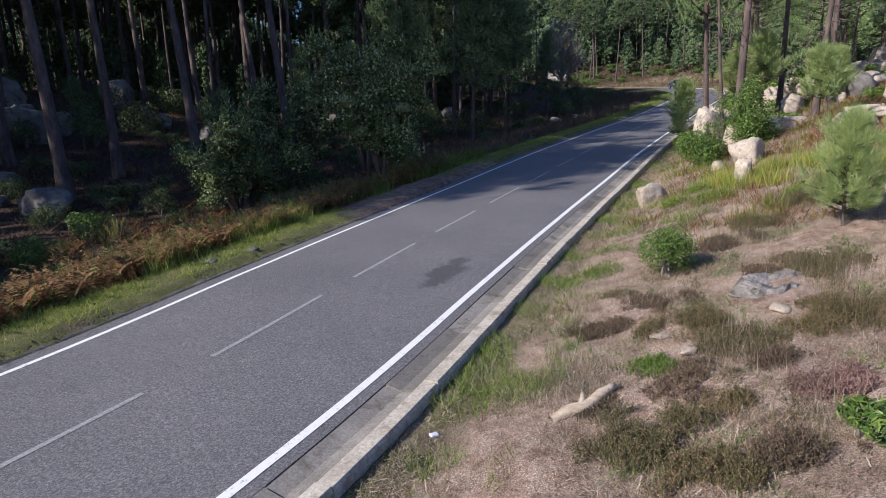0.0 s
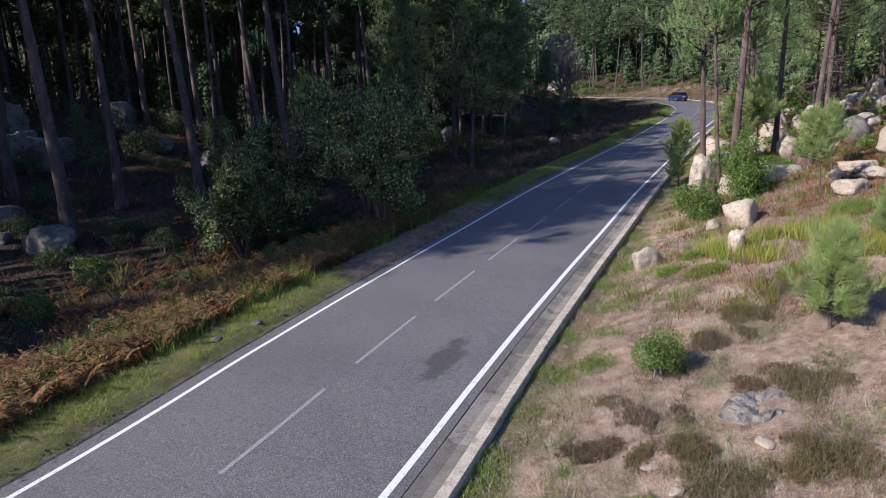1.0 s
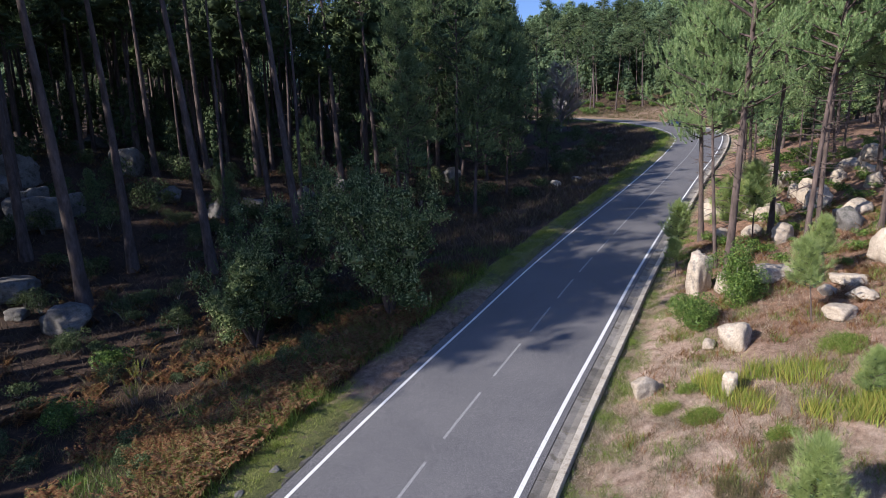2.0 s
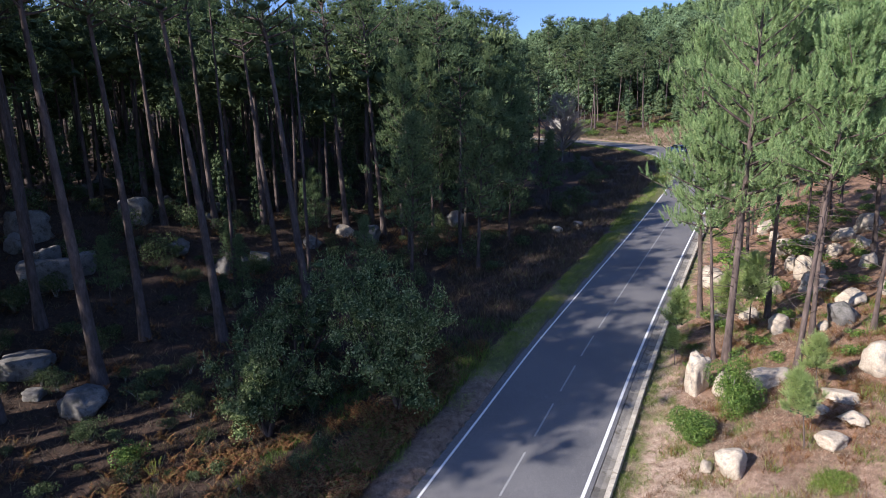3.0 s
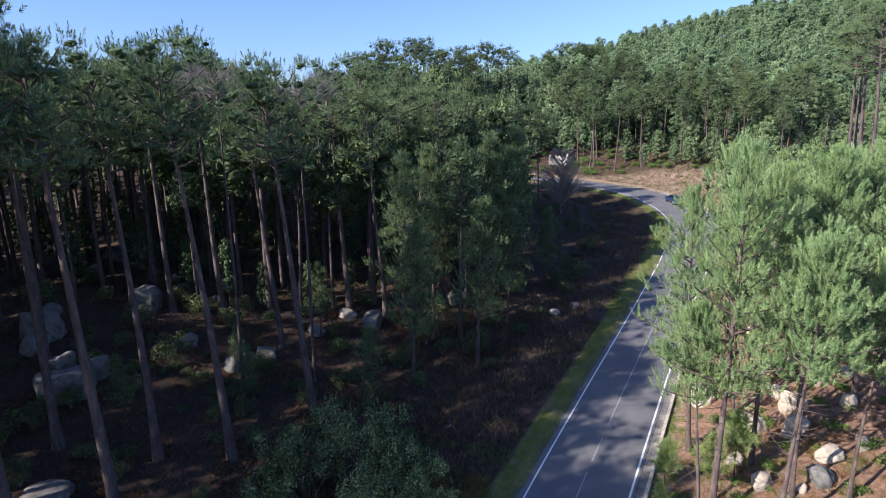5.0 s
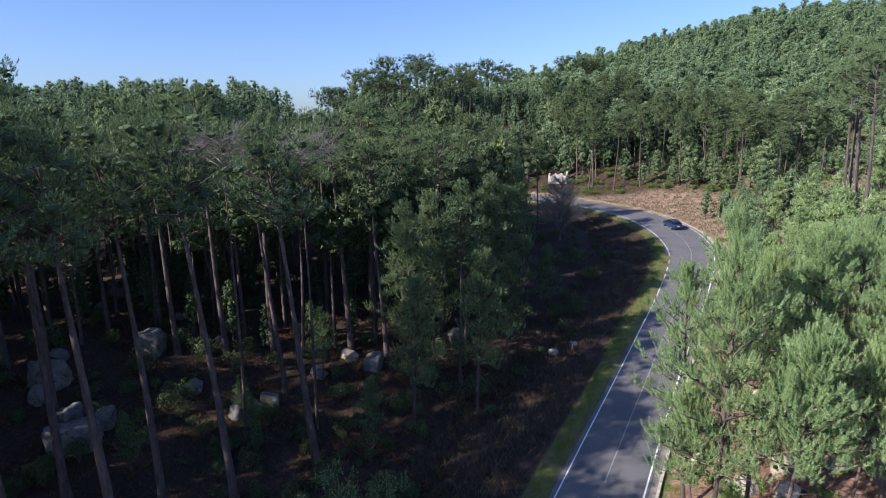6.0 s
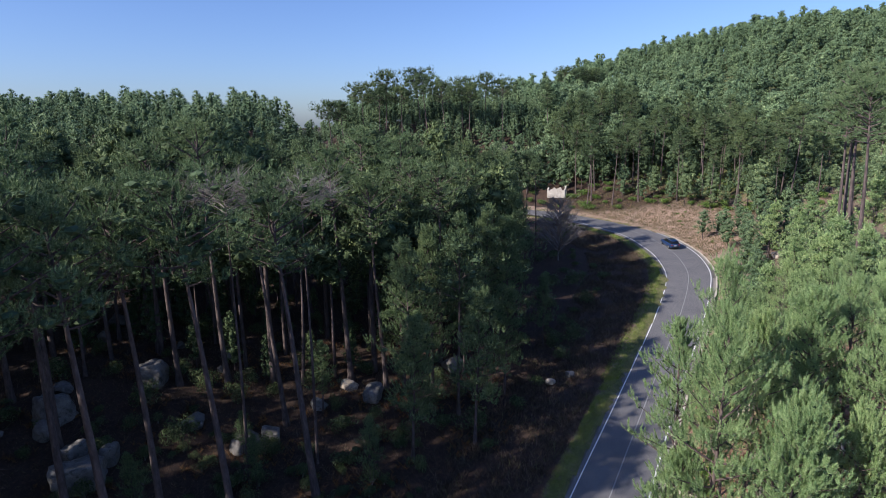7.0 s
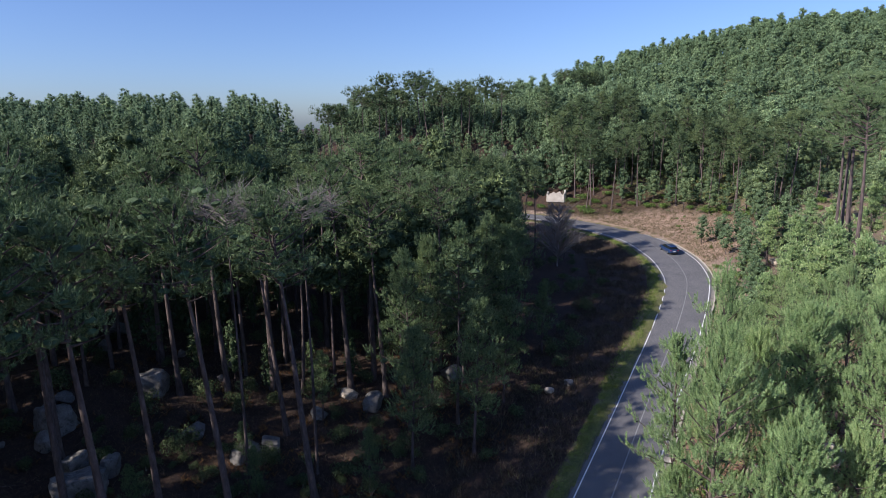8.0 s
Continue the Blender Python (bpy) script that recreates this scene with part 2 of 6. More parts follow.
M_BRACKEN = leafy("dead_bracken", [(0, (0.08, 0.035, 0.018)), (0.5, (0.2, 0.09, 0.04)), (0.85, (0.32, 0.18, 0.085)), (1, (0.22, 0.23, 0.08))], 0.8, 0.3)
M_RUST = leafy("rusty_bracken", [(0, (0.09, 0.045, 0.025)), (0.38, (0.27, 0.122, 0.062)), (0.66, (0.37, 0.205, 0.118)), (0.84, (0.26, 0.22, 0.1)), (1, (0.14, 0.19, 0.05))], 0.8, 0.3)
M_DRY = leafy("dry_grass_blades", [(0, (0.11, 0.08, 0.06)), (0.4, (0.29, 0.22, 0.17)), (0.8, (0.56, 0.47, 0.38)), (0.9, (0.7, 0.62, 0.51)), (1, (0.2, 0.2, 0.1))], 0.85, 0.3)
M_GREEN = leafy("green_grass_blades", [(0, (0.08, 0.14, 0.025)), (0.6, (0.21, 0.31, 0.06)), (1, (0.42, 0.43, 0.16))], 0.7, 0.35)
M_VERGE = leafy("verge_grass_blades", [(0, (0.12, 0.18, 0.03)), (0.6, (0.3, 0.38, 0.08)), (1, (0.5, 0.5, 0.19))], 0.7, 0.35)
M_IRIS = leafy("yellowing_blades", [(0, (0.16, 0.25, 0.05)), (0.55, (0.33, 0.38, 0.08)), (1, (0.52, 0.42, 0.14))], 0.7, 0.35)
M_WOOD = grained("bleached_wood", (0.4, 0.31, 0.22), (0.68, 0.56, 0.42), 4, 20, 0.85, 0.7, 0.02, "local", (0.3, 1, 1))
M_STUMP = grained("weathered_stump", (0.13, 0.115, 0.1), (0.42, 0.385, 0.35), 5, 30, 0.9, 1.0, 0.03, "local", (1, 1, 0.4), (0.08, 0.07, 0.06))
M_LIME = grained("old_whitewash", (0.36, 0.32, 0.28), (0.62, 0.57, 0.5), 0.8, 6, 0.9, 0.6, 0.03, "local", None, (0.3, 0.26, 0.22))


# ---- building helpers ----
def mesh_of(name, verts, faces, mats, slots=None, smooth=False):
    me = bpy.data.meshes.new(name)
    me.from_pydata(np.asarray(verts, float).reshape(-1, 3).tolist() if not isinstance(verts, list) else verts, [], faces if isinstance(faces, list) else faces.tolist())
    for m in mats if isinstance(mats, (list, tuple)) else [mats]:
        me.materials.append(m)
    if slots is not None:
        me.polygons.foreach_set("material_index", np.asarray(slots, np.int32))
    if smooth:
        me.polygons.foreach_set("use_smooth", np.ones(len(me.polygons), bool))
    me.update()
    return me


def part(name, bm, material, parent, label="", smooth=False):
    """Links a bmesh (or a finished mesh) as one mesh object under a thing or a part."""
    if isinstance(bm, bpy.types.Mesh):
        me = bm
    else:
        me = bpy.data.meshes.new(name)
        bm.to_mesh(me)
        bm.free()
        me.materials.append(material)
        if smooth:
            me.polygons.foreach_set("use_smooth", np.ones(len(me.polygons), bool))
    ob = new(name, me)
    ob.parent = parent
    if label:
        ob["label"] = label
    return ob


def thing(name, m, label, category, group="", kind=""):
    ob = new(name)
    ob.matrix_basis = m
    ob.empty_display_size = 0.2
    return tagged(ob, label, category, group, kind)


def box(x0, x1, y0, y1, z0, z1, bevel=0.0):
    bm = bmesh.new()
    bmesh.ops.create_cube(bm, size=1)
    for v in bm.verts:
        v.co = Vector(((x0 + x1) / 2 + v.co.x * (x1 - x0), (y0 + y1) / 2 + v.co.y * (y1 - y0), (z0 + z1) / 2 + v.co.z * (z1 - z0)))
    if bevel:
        bmesh.ops.bevel(bm, geom=bm.edges[:], offset=bevel, segments=2, affect="EDGES")
    return bm


def tube(path, radii, sides=7):
    """A tapered tube along a path: vertices and faces."""
    path, radii = np.asarray(path, float), np.asarray(radii, float)
    d = np.gradient(path, axis=0)
    d /= np.linalg.norm(d, axis=1)[:, None] + 1e-9
    ref = np.where(np.abs(d[:, 2:3]) > 0.9, [[1.0, 0, 0]], [[0, 0, 1.0]])
    a = np.cross(d, ref)
    a /= np.linalg.norm(a, axis=1)[:, None]
    b = np.cross(d, a)
    ang = np.arange(sides) / sides * 2 * math.pi
    v = path[:, None] + radii[:, None, None] * (np.cos(ang)[None, :, None] * a[:, None] + np.sin(ang)[None, :, None] * b[:, None])
    n, f = len(path), []
    for i in range(n - 1):
        for k in range(sides):
            k2 = (k + 1) % sides
            f.append((i * sides + k, i * sides + k2, (i + 1) * sides + k2, (i + 1) * sides + k))
    f.append(tuple(range((n - 1) * sides, n * sides)))
    return v.reshape(-1, 3), f


def joined(pieces):
    vs, fs, n = [], [], 0
    for v, f in pieces:
        vs.append(v)
        fs += [tuple(i + n for i in q) for q in f]
        n += len(v)
    return np.concatenate(vs), fs


def unit(v):
    return v / (np.linalg.norm(v, axis=-1, keepdims=True) + 1e-9)


def plumes(g, centres, dirs, length, reach, count, wide):
    """Bottle-brush tufts of needles: one thin triangle a needle."""
    c, d = np.asarray(centres)[:, None], unit(np.asarray(dirs))[:, None]
    n = len(centres)
    s = g.uniform(0, 1, (n, count, 1))
    rad = g.normal(size=(n, count, 3))
    rad = unit(rad - (rad * d).sum(2, keepdims=True) * d)
    ang = np.radians(62 - 46 * s + g.uniform(-12, 12, s.shape))
    nd = d * np.cos(ang) + rad * np.sin(ang)
    base = c + d * s * length * g.uniform(0.8, 1.15, (n, 1, 1))
    side = unit(np.cross(nd, g.normal(size=nd.shape)))
    tip = base + nd * reach * g.uniform(0.7, 1.2, s.shape)
    v = np.stack([base - side * wide / 2, base + side * wide / 2, tip], 2).reshape(-1, 3)
    return v, np.arange(len(v)).reshape(-1, 3)


def cores(g, centres, radii):
    """A small uneven solid for a clump's inner twigs and needles, added for shade."""
    p = (1 + 5 ** 0.5) / 2
    ico = unit(np.array([(-1, p, 0), (1, p, 0), (-1, -p, 0), (1, -p, 0), (0, -1, p), (0, 1, p), (0, -1, -p), (0, 1, -p), (p, 0, -1), (p, 0, 1), (-p, 0, -1), (-p, 0, 1)], float))
    f = np.array([(0, 11, 5), (0, 5, 1), (0, 1, 7), (0, 7, 10), (0, 10, 11), (1, 5, 9), (5, 11, 4), (11, 10, 2), (10, 7, 6), (7, 1, 8), (3, 9, 4), (3, 4, 2), (3, 2, 6), (3, 6, 8), (3, 8, 9), (4, 9, 5), (2, 4, 11), (6, 2, 10), (8, 6, 7), (9, 8, 1)])
    n = len(centres)
    v = np.asarray(centres)[:, None] + ico * np.asarray(radii)[:, None] * g.uniform(0.6, 1.3, (n, 12, 1))
    return v.reshape(-1, 3), (f + 12 * np.arange(n)[:, None, None]).reshape(-1, 3)


def leaves(g, centres, normals, size, ratio=0.5):
    """Flat pointed leaves, two triangles each."""
    n = len(centres)
    nn = unit(np.asarray(normals) + g.normal(size=(n, 3)) * 0.7)
    a = unit(np.cross(nn, g.normal(size=(n, 3))))
    b = np.cross(nn, a)
    L = (size * g.uniform(0.6, 1.3, (n, 1)))
    c = np.asarray(centres)
    v = np.stack([c - a * L / 2, c + b * L * ratio / 2 + nn * L * 0.08, c + a * L / 2, c - b * L * ratio / 2 + nn * L * 0.08], 1).reshape(-1, 3)
    return v, np.arange(len(v)).reshape(-1, 4)


# ---- the lie of the land ----
ROAD_PLAN = [(-13.52, -14.9, 2.67), (-8.02, -0.6, 2.67), (-3.79, 8.15, 2.72), (-1.76, 12.81, 2.8), (0.71, 18.1, 2.84), (3.72, 24.1, 2.85), (7.72, 32, 2.85), (13.47, 42.8, 2.8), (18.89, 52.8, 2.76), (23.82, 61.8, 2.8),
             (31.58, 75.7, 3.0), (38.15, 88.8, 3.21), (40.88, 97, 3.63), (41.76, 107, 3.94), (39.37, 119, 3.95), (29.74, 132.06, 3.57), (19.5, 139.5, 3.1), (2, 146, 2.9), (-30, 151, 2.8)]
# the carriageway's height along y
PROFILE = [(-80, -5.0), (-14.9, -1.2), (-0.6, -0.4), (8.15, 0.08), (12.81, 0.35), (18.1, 0.71), (24.1, 1.2), (32, 1.87), (42.8, 2.72), (52.8, 3.5), (61.8, 4.27), (75.7, 5.67), (88.8, 6.96), (97, 7.74), (107, 8.64), (119, 9.64),
           (132, 10.7), (139, 11.27), (151, 12.16), (200, 15.3), (270, 20.0), (420, 30.9)]


def spline(plan, n):
    p, out = np.array(plan, float), []
    for i in range(len(p) - 1):
        a, b, c, d = p[max(i - 1, 0)], p[i], p[i + 1], p[min(i + 2, len(p) - 1)]
        for t in np.arange(n) / n:
            out.append(0.5 * (2 * b + (c - a) * t + (2 * a - 5 * b + 4 * c - d) * t * t + (3 * b - a - 3 * c + d) * t ** 3))
    return np.array(out + [p[-1]])


ROAD = spline(ROAD_PLAN, 14)
ALONG = np.concatenate([[0], np.cumsum(np.linalg.norm(np.diff(ROAD[:, :2], axis=0), axis=1))])
TANGENT = unit(np.gradient(ROAD[:, :2], axis=0))


def from_edge(x, y):
    """Metres outside the road's edge lines: positive to the right, negative to the left, 0 on the road."""
    x, y = np.atleast_1d(x).astype(float), np.atleast_1d(y).astype(float)
    a = ROAD[:-1, :2]
    d = ROAD[1:, :2] - a
    l2, u = (d ** 2).sum(1), np.empty(len(x))
    for i in range(0, len(x), 4000):
        q = np.stack([x[i:i + 4000], y[i:i + 4000]], 1)[:, None] - a
        s = np.clip((q * d).sum(2) / l2, 0, 1)
        r = ((q - s[..., None] * d) ** 2).sum(2)
        j = r.argmin(1)
        n = np.arange(len(j))
        gap = np.sqrt(r[n, j]) - (ROAD[j, 2] + s[n, j] * (ROAD[j + 1, 2] - ROAD[j, 2]))
        u[i:i + 4000] = np.sign(q[n, j, 0] * d[j, 1] - q[n, j, 1] * d[j, 0]) * np.maximum(gap, 0)
    return u


def rise(a, b, x):
    t = np.clip((x - a) / (b - a), 0, 1)
    return t * t * (3 - 2 * t)


def mound(x, y, cx, cy, sx, sy):
    return np.exp(-((x - cx) / sx) ** 2 / 2 - ((y - cy) / sy) ** 2 / 2)


def road_level(y):
    return np.interp(y, *zip(*PROFILE))


def land(x, y, u=None):
    """The ground's height: a slope that follows the road, a bank on its right, a hollow on its left, and the hills."""
    x, y = np.atleast_1d(x).astype(float), np.atleast_1d(y).astype(float)
    u = from_edge(x, y) if u is None else u
    z = road_level(np.clip(y, -80, 420)) - 34 * rise(330, 900, y)
    bank = np.interp(y, [-20, 5, 20, 45, 80, 105, 130], [2.2, 2.2, 3.8, 4.4, 3, 2.0, 0.6])
    z += bank * np.clip((u - 1.6) / 12, 0, 1) ** 0.9 * (u > 0)
    z += 49.5 * mound(x, y, 220, 330, 120, 120) * rise(8, 48, np.abs(u))
    left = np.maximum(-u, 0)
    z += -0.35 * rise(1.2, 3.5, left) - 1.7 * mound(x, y, -21, 27, 13, 16) * rise(2, 10, left) - 0.5 * rise(4, 10, left)
    z -= 0.8 * mound(x, y, -8, 54, 22, 14) * rise(3, 12, left)
    z += rise(3, 30, np.abs(u)) * (15 * mound(x, y, -115, 190, 75, 70) + 9.5 * mound(x, y, 4, 180, 32, 34) - 6 * mound(x, y, -46, 190, 9, 45) + 3 * mound(x, y, -40, 56, 12, 14))
    return z


def level(x, y):
    return float(land(x, y)[0])


def glade(x, y, u):
    """The open clearing outside the bend: 1 in its middle, 0 at its edge."""
    w = np.interp(x, [22, 36, 48, 60, 72], [1.5, 5, 13, 19, 17])
    return rise(0.0, 3.0, w - u) * (u > 0) * rise(100, 108, y)


def in_glade(x, y):
    return float(glade(np.array([x]), np.array([y]), from_edge(x, y))[0]) > 0.05


def steps(stops):
    out = [stops[0][0]]
    for (a, _), (b, d) in zip(stops, stops[1:]):
        n = max(1, round((b - a) / d))
        out += list(a + (b - a) * (np.arange(n) + 1) / n)
    return np.array(out)


def build_ground():
    xs = steps([(-2400, 0), (-700, 170), (-250, 30), (-60, 6), (-30, 1.2), (-9, 0.5), (16, 0.28), (30, 0.7), (70, 1.6), (260, 7), (700, 30), (2400, 170)])
    ys = steps([(-1200, 0), (-300, 100), (-40, 20), (0, 2), (4, 0.5), (26, 0.28), (62, 0.6), (150, 1.6), (430, 8), (900, 40), (2600, 170)])
    gx, gy = np.meshgrid(xs, ys)
    x, y = gx.ravel(), gy.ravel()
    u = from_edge(x, y)
    z = land(x, y, u)
    bumps = np.array([noise.noise((a * 0.9, b * 0.9, 0)) * 0.11 + noise.noise((a * 2.9, b * 2.9, 5)) * 0.05 if -60 < a < 110 and b < 160 else 0 for a, b in zip(x, y)])
    z += bumps * rise(0.9, 2.5, np.abs(u))
    z -= 0.16 * ((u > -0.55) & (u < 0.85)) + 0.03 * (u > 0.85) * (u < 1.6)
    z += 0.035 * ((u < -0.55) & (u > -1.6))
    nx, ny = len(xs), len(ys)
    i = np.arange(nx * ny).reshape(ny, nx)
    f = np.stack([i[:-1, :-1], i[:-1, 1:], i[1:, 1:], i[1:, :-1]], -1).reshape(-1, 4)
    me = mesh_of("ground", np.stack([x, y, z], 1), f, M_GROUND, smooth=True)
    # zones: red shade-darkened needle litter, green turf, blue bare clearing and sunlit litter
    zone = np.zeros((len(x), 4))
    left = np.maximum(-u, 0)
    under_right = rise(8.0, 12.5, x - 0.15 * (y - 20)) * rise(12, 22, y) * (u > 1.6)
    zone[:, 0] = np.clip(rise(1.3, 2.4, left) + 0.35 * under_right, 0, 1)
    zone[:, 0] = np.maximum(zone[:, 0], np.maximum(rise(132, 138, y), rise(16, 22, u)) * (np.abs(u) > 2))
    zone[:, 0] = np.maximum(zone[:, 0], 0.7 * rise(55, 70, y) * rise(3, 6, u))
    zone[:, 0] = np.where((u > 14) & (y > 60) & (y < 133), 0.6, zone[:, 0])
    clearing = glade(x, y, u)
    zone[:, 0] *= 1 - 0.95 * clearing
    zone[:, 1] = np.where(u < 0, 0.75 * (1 - rise(1.4, 2.6, left)), 0.5 * (1 - rise(1.1, 2.2, u)) + 0.14 * (1 - rise(2.5, 7, u)) + 0.4 * rise(14, 30, u) * (y > 60) * (x > 34) + 0.2 * rise(128, 136, y) * (x > 34))
    bare = rise(17.5, 20, y) * (1 - rise(27, 31, y)) * (u < 0)
    zone[:, 1] *= 1 - 0.95 * bare
    zone[:, 0] = np.maximum(zone[:, 0], 0.55 * bare * (left > 0.3))
    zone[:, 1] = np.where(clearing > 0.1, 0.3 * (1 - rise(1.5, 5, u)) + 0.1, zone[:, 1])
    zone[:, 2] = np.maximum(0.3 * clearing, 0.8 * under_right * (y < 75) * (x < 60))
    zone[:, 3] = 1
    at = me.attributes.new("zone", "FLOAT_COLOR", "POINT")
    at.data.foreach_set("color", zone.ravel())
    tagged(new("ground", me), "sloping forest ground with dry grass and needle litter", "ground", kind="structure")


build_ground()


# ---- the road ----
def strip(name, offsets, heights, material, i0=0, i1=None, lift=0.0):
    """A band along the road: offsets (from the centre, in half widths and metres) and heights above the carriageway."""
    i1 = len(ROAD) if i1 is None else i1
    verts, faces, k = [], [], len(offsets)
    for i in range(i0, i1):
        x, y, w = ROAD[i]
        tx, ty = TANGENT[i]
        for (a, b), h in zip(offsets, heights):
            o = a * w + b
            verts.append((x + ty * o, y - tx * o, road_level(y) + h + lift))
    for r in range(i1 - i0 - 1):
        for c in range(k - 1):
            a = r * k + c
            faces.append((a, a + 1, a + k + 1, a + k))
    return mesh_of(name, verts, faces, material, smooth=False)


def at_arc(s):
    i = np.clip(np.searchsorted(ALONG, s) - 1, 0, len(ROAD) - 2)
    f = (s - ALONG[i]) / (ALONG[i + 1] - ALONG[i])
    p = ROAD[i] * (1 - f) + ROAD[i + 1] * f
    t = unit(TANGENT[i] * (1 - f) + TANGENT[i + 1] * f)
    return p, t


def arc_of(x, y):
    return ALONG[((ROAD[:, :2] - (x, y)) ** 2).sum(1).argmin()]


def piece(s0, s1, offsets, heights, thick=0.1, n=2):
    """A solid piece between two stations of the road, as a mesh ring by ring: top profile and flat underside."""
    bm = bmesh.new()
    rings = []
    for s in np.linspace(s0, s1, n):
        (x, y, w), (tx, ty) = at_arc(s)
        prof = [(o, h) for o, h in zip(offsets, heights)] + [(offsets[-1], -thick), (offsets[0], -thick)]
        rings.append([bm.verts.new((x + ty * (a * w + b), y - tx * (a * w + b), road_level(y) + h)) for (a, b), h in prof])
    k = len(rings[0])
    for a, b in zip(rings, rings[1:]):
        for c in range(k):
            bm.faces.new((a[c], b[c], b[(c + 1) % k], a[(c + 1) % k]))
    bm.faces.new(rings[0])
    bm.faces.new(rings[-1][::-1])
    return bm


road = tagged(new("road", strip("road", [(-1, -0.5), (-1, -0.42), (-1, 0), (0, 0), (1, 0), (1, 0.24), (1, 0.26)], [-0.25, -0.015, 0.0, 0.03, 0.0, -0.01, -0.25], M_ASPHALT)),
              "worn grey asphalt road with white edge lines", "road", kind="structure")
part("edge_line", strip("edge_line", [(-1, -0.055), (-1, 0.055)], [0.005, 0.006], M_PAINT), None, road, "solid white edge line")
part("edge_line", strip("edge_line", [(1, -0.065), (1, 0.065)], [0.006, 0.005], M_PAINT), None, road, "solid white edge line")
for k in range(-9, 5):
    s1 = 41.0 + 4.18 * k
    rows_ = []
    for s in np.linspace(s1 - 2.95, s1, 5):
        (x, y, w), (tx, ty) = at_arc(s)
        rows_ += [(x - ty * 0.045, y + tx * 0.045, road_level(y) + 0.035), (x + ty * 0.045, y - tx * 0.045, road_level(y) + 0.035)]
    part("centre_dash", mesh_of("centre_dash", rows_, [(2 * i, 2 * i + 1, 2 * i + 3, 2 * i + 2) for i in range(4)], M_FADED), None, road, "faded white centre dash" if k == -9 else "")
i_bend = int(np.searchsorted(ALONG, 58.5))
part("centre_line", strip("centre_line", [(0, -0.045), (0, 0.045)], [0.034, 0.034], M_FADED, i_bend), None, road, "faded continuous centre line in the bend")
tagged(new("road_shoulder", strip("road_shoulder", [(-1, -1.0), (-1, -0.75), (-1, -0.45), (-1, -0.40)], [-0.1, 0.01, 0.012, -0.02], M_CRUMB)),
               "crumbled dark asphalt and gravel along the road's edge", "shoulder", kind="structure")

gutter = thing("gutter", pose(0, 0, 0), "shallow concrete drain channel with a pale raised kerb along the road", "gutter", kind="structure")
s = arc_of(-13, -14)
joint = random.Random(4)
while s < arc_of(21, 150):
    step = joint.uniform(1.5, 2.3) if s < arc_of(30, 75) else 6.0
    dz = joint.uniform(-0.012, 0.012)
    n_ = 3 if step < 3 else 7
    part("gutter_slab", piece(s, s + step - 0.025, [(1, 0.27), (1, 0.5), (1, 0.71)], [0.0 + dz, -0.05 + dz, -0.015 + dz], 0.25, n_), M_CONCRETE, gutter)
    part("kerbstone", piece(s + 0.2, s + step + 0.18, [(1, 0.715), (1, 0.735), (1, 0.935), (1, 0.96)], [-0.02, 0.04 + dz, 0.05 + dz, 0.0], 0.25, n_), M_KERB, gutter)
    s += step
drain = thing("drain", pose(0, 0, 0), "narrow concrete drain along the shaded road edge", "gutter", kind="structure")
s = arc_of(5, 27)
while s < arc_of(34, 140):
    part("drain_slab", piece(s, s + 2.96, [(-1, -0.86), (-1, -0.8), (-1, -0.62), (-1, -0.42)], [0.02, 0.05, -0.03, -0.005], 0.25, 4), M_CONCRETE, drain)
    s += 3.0


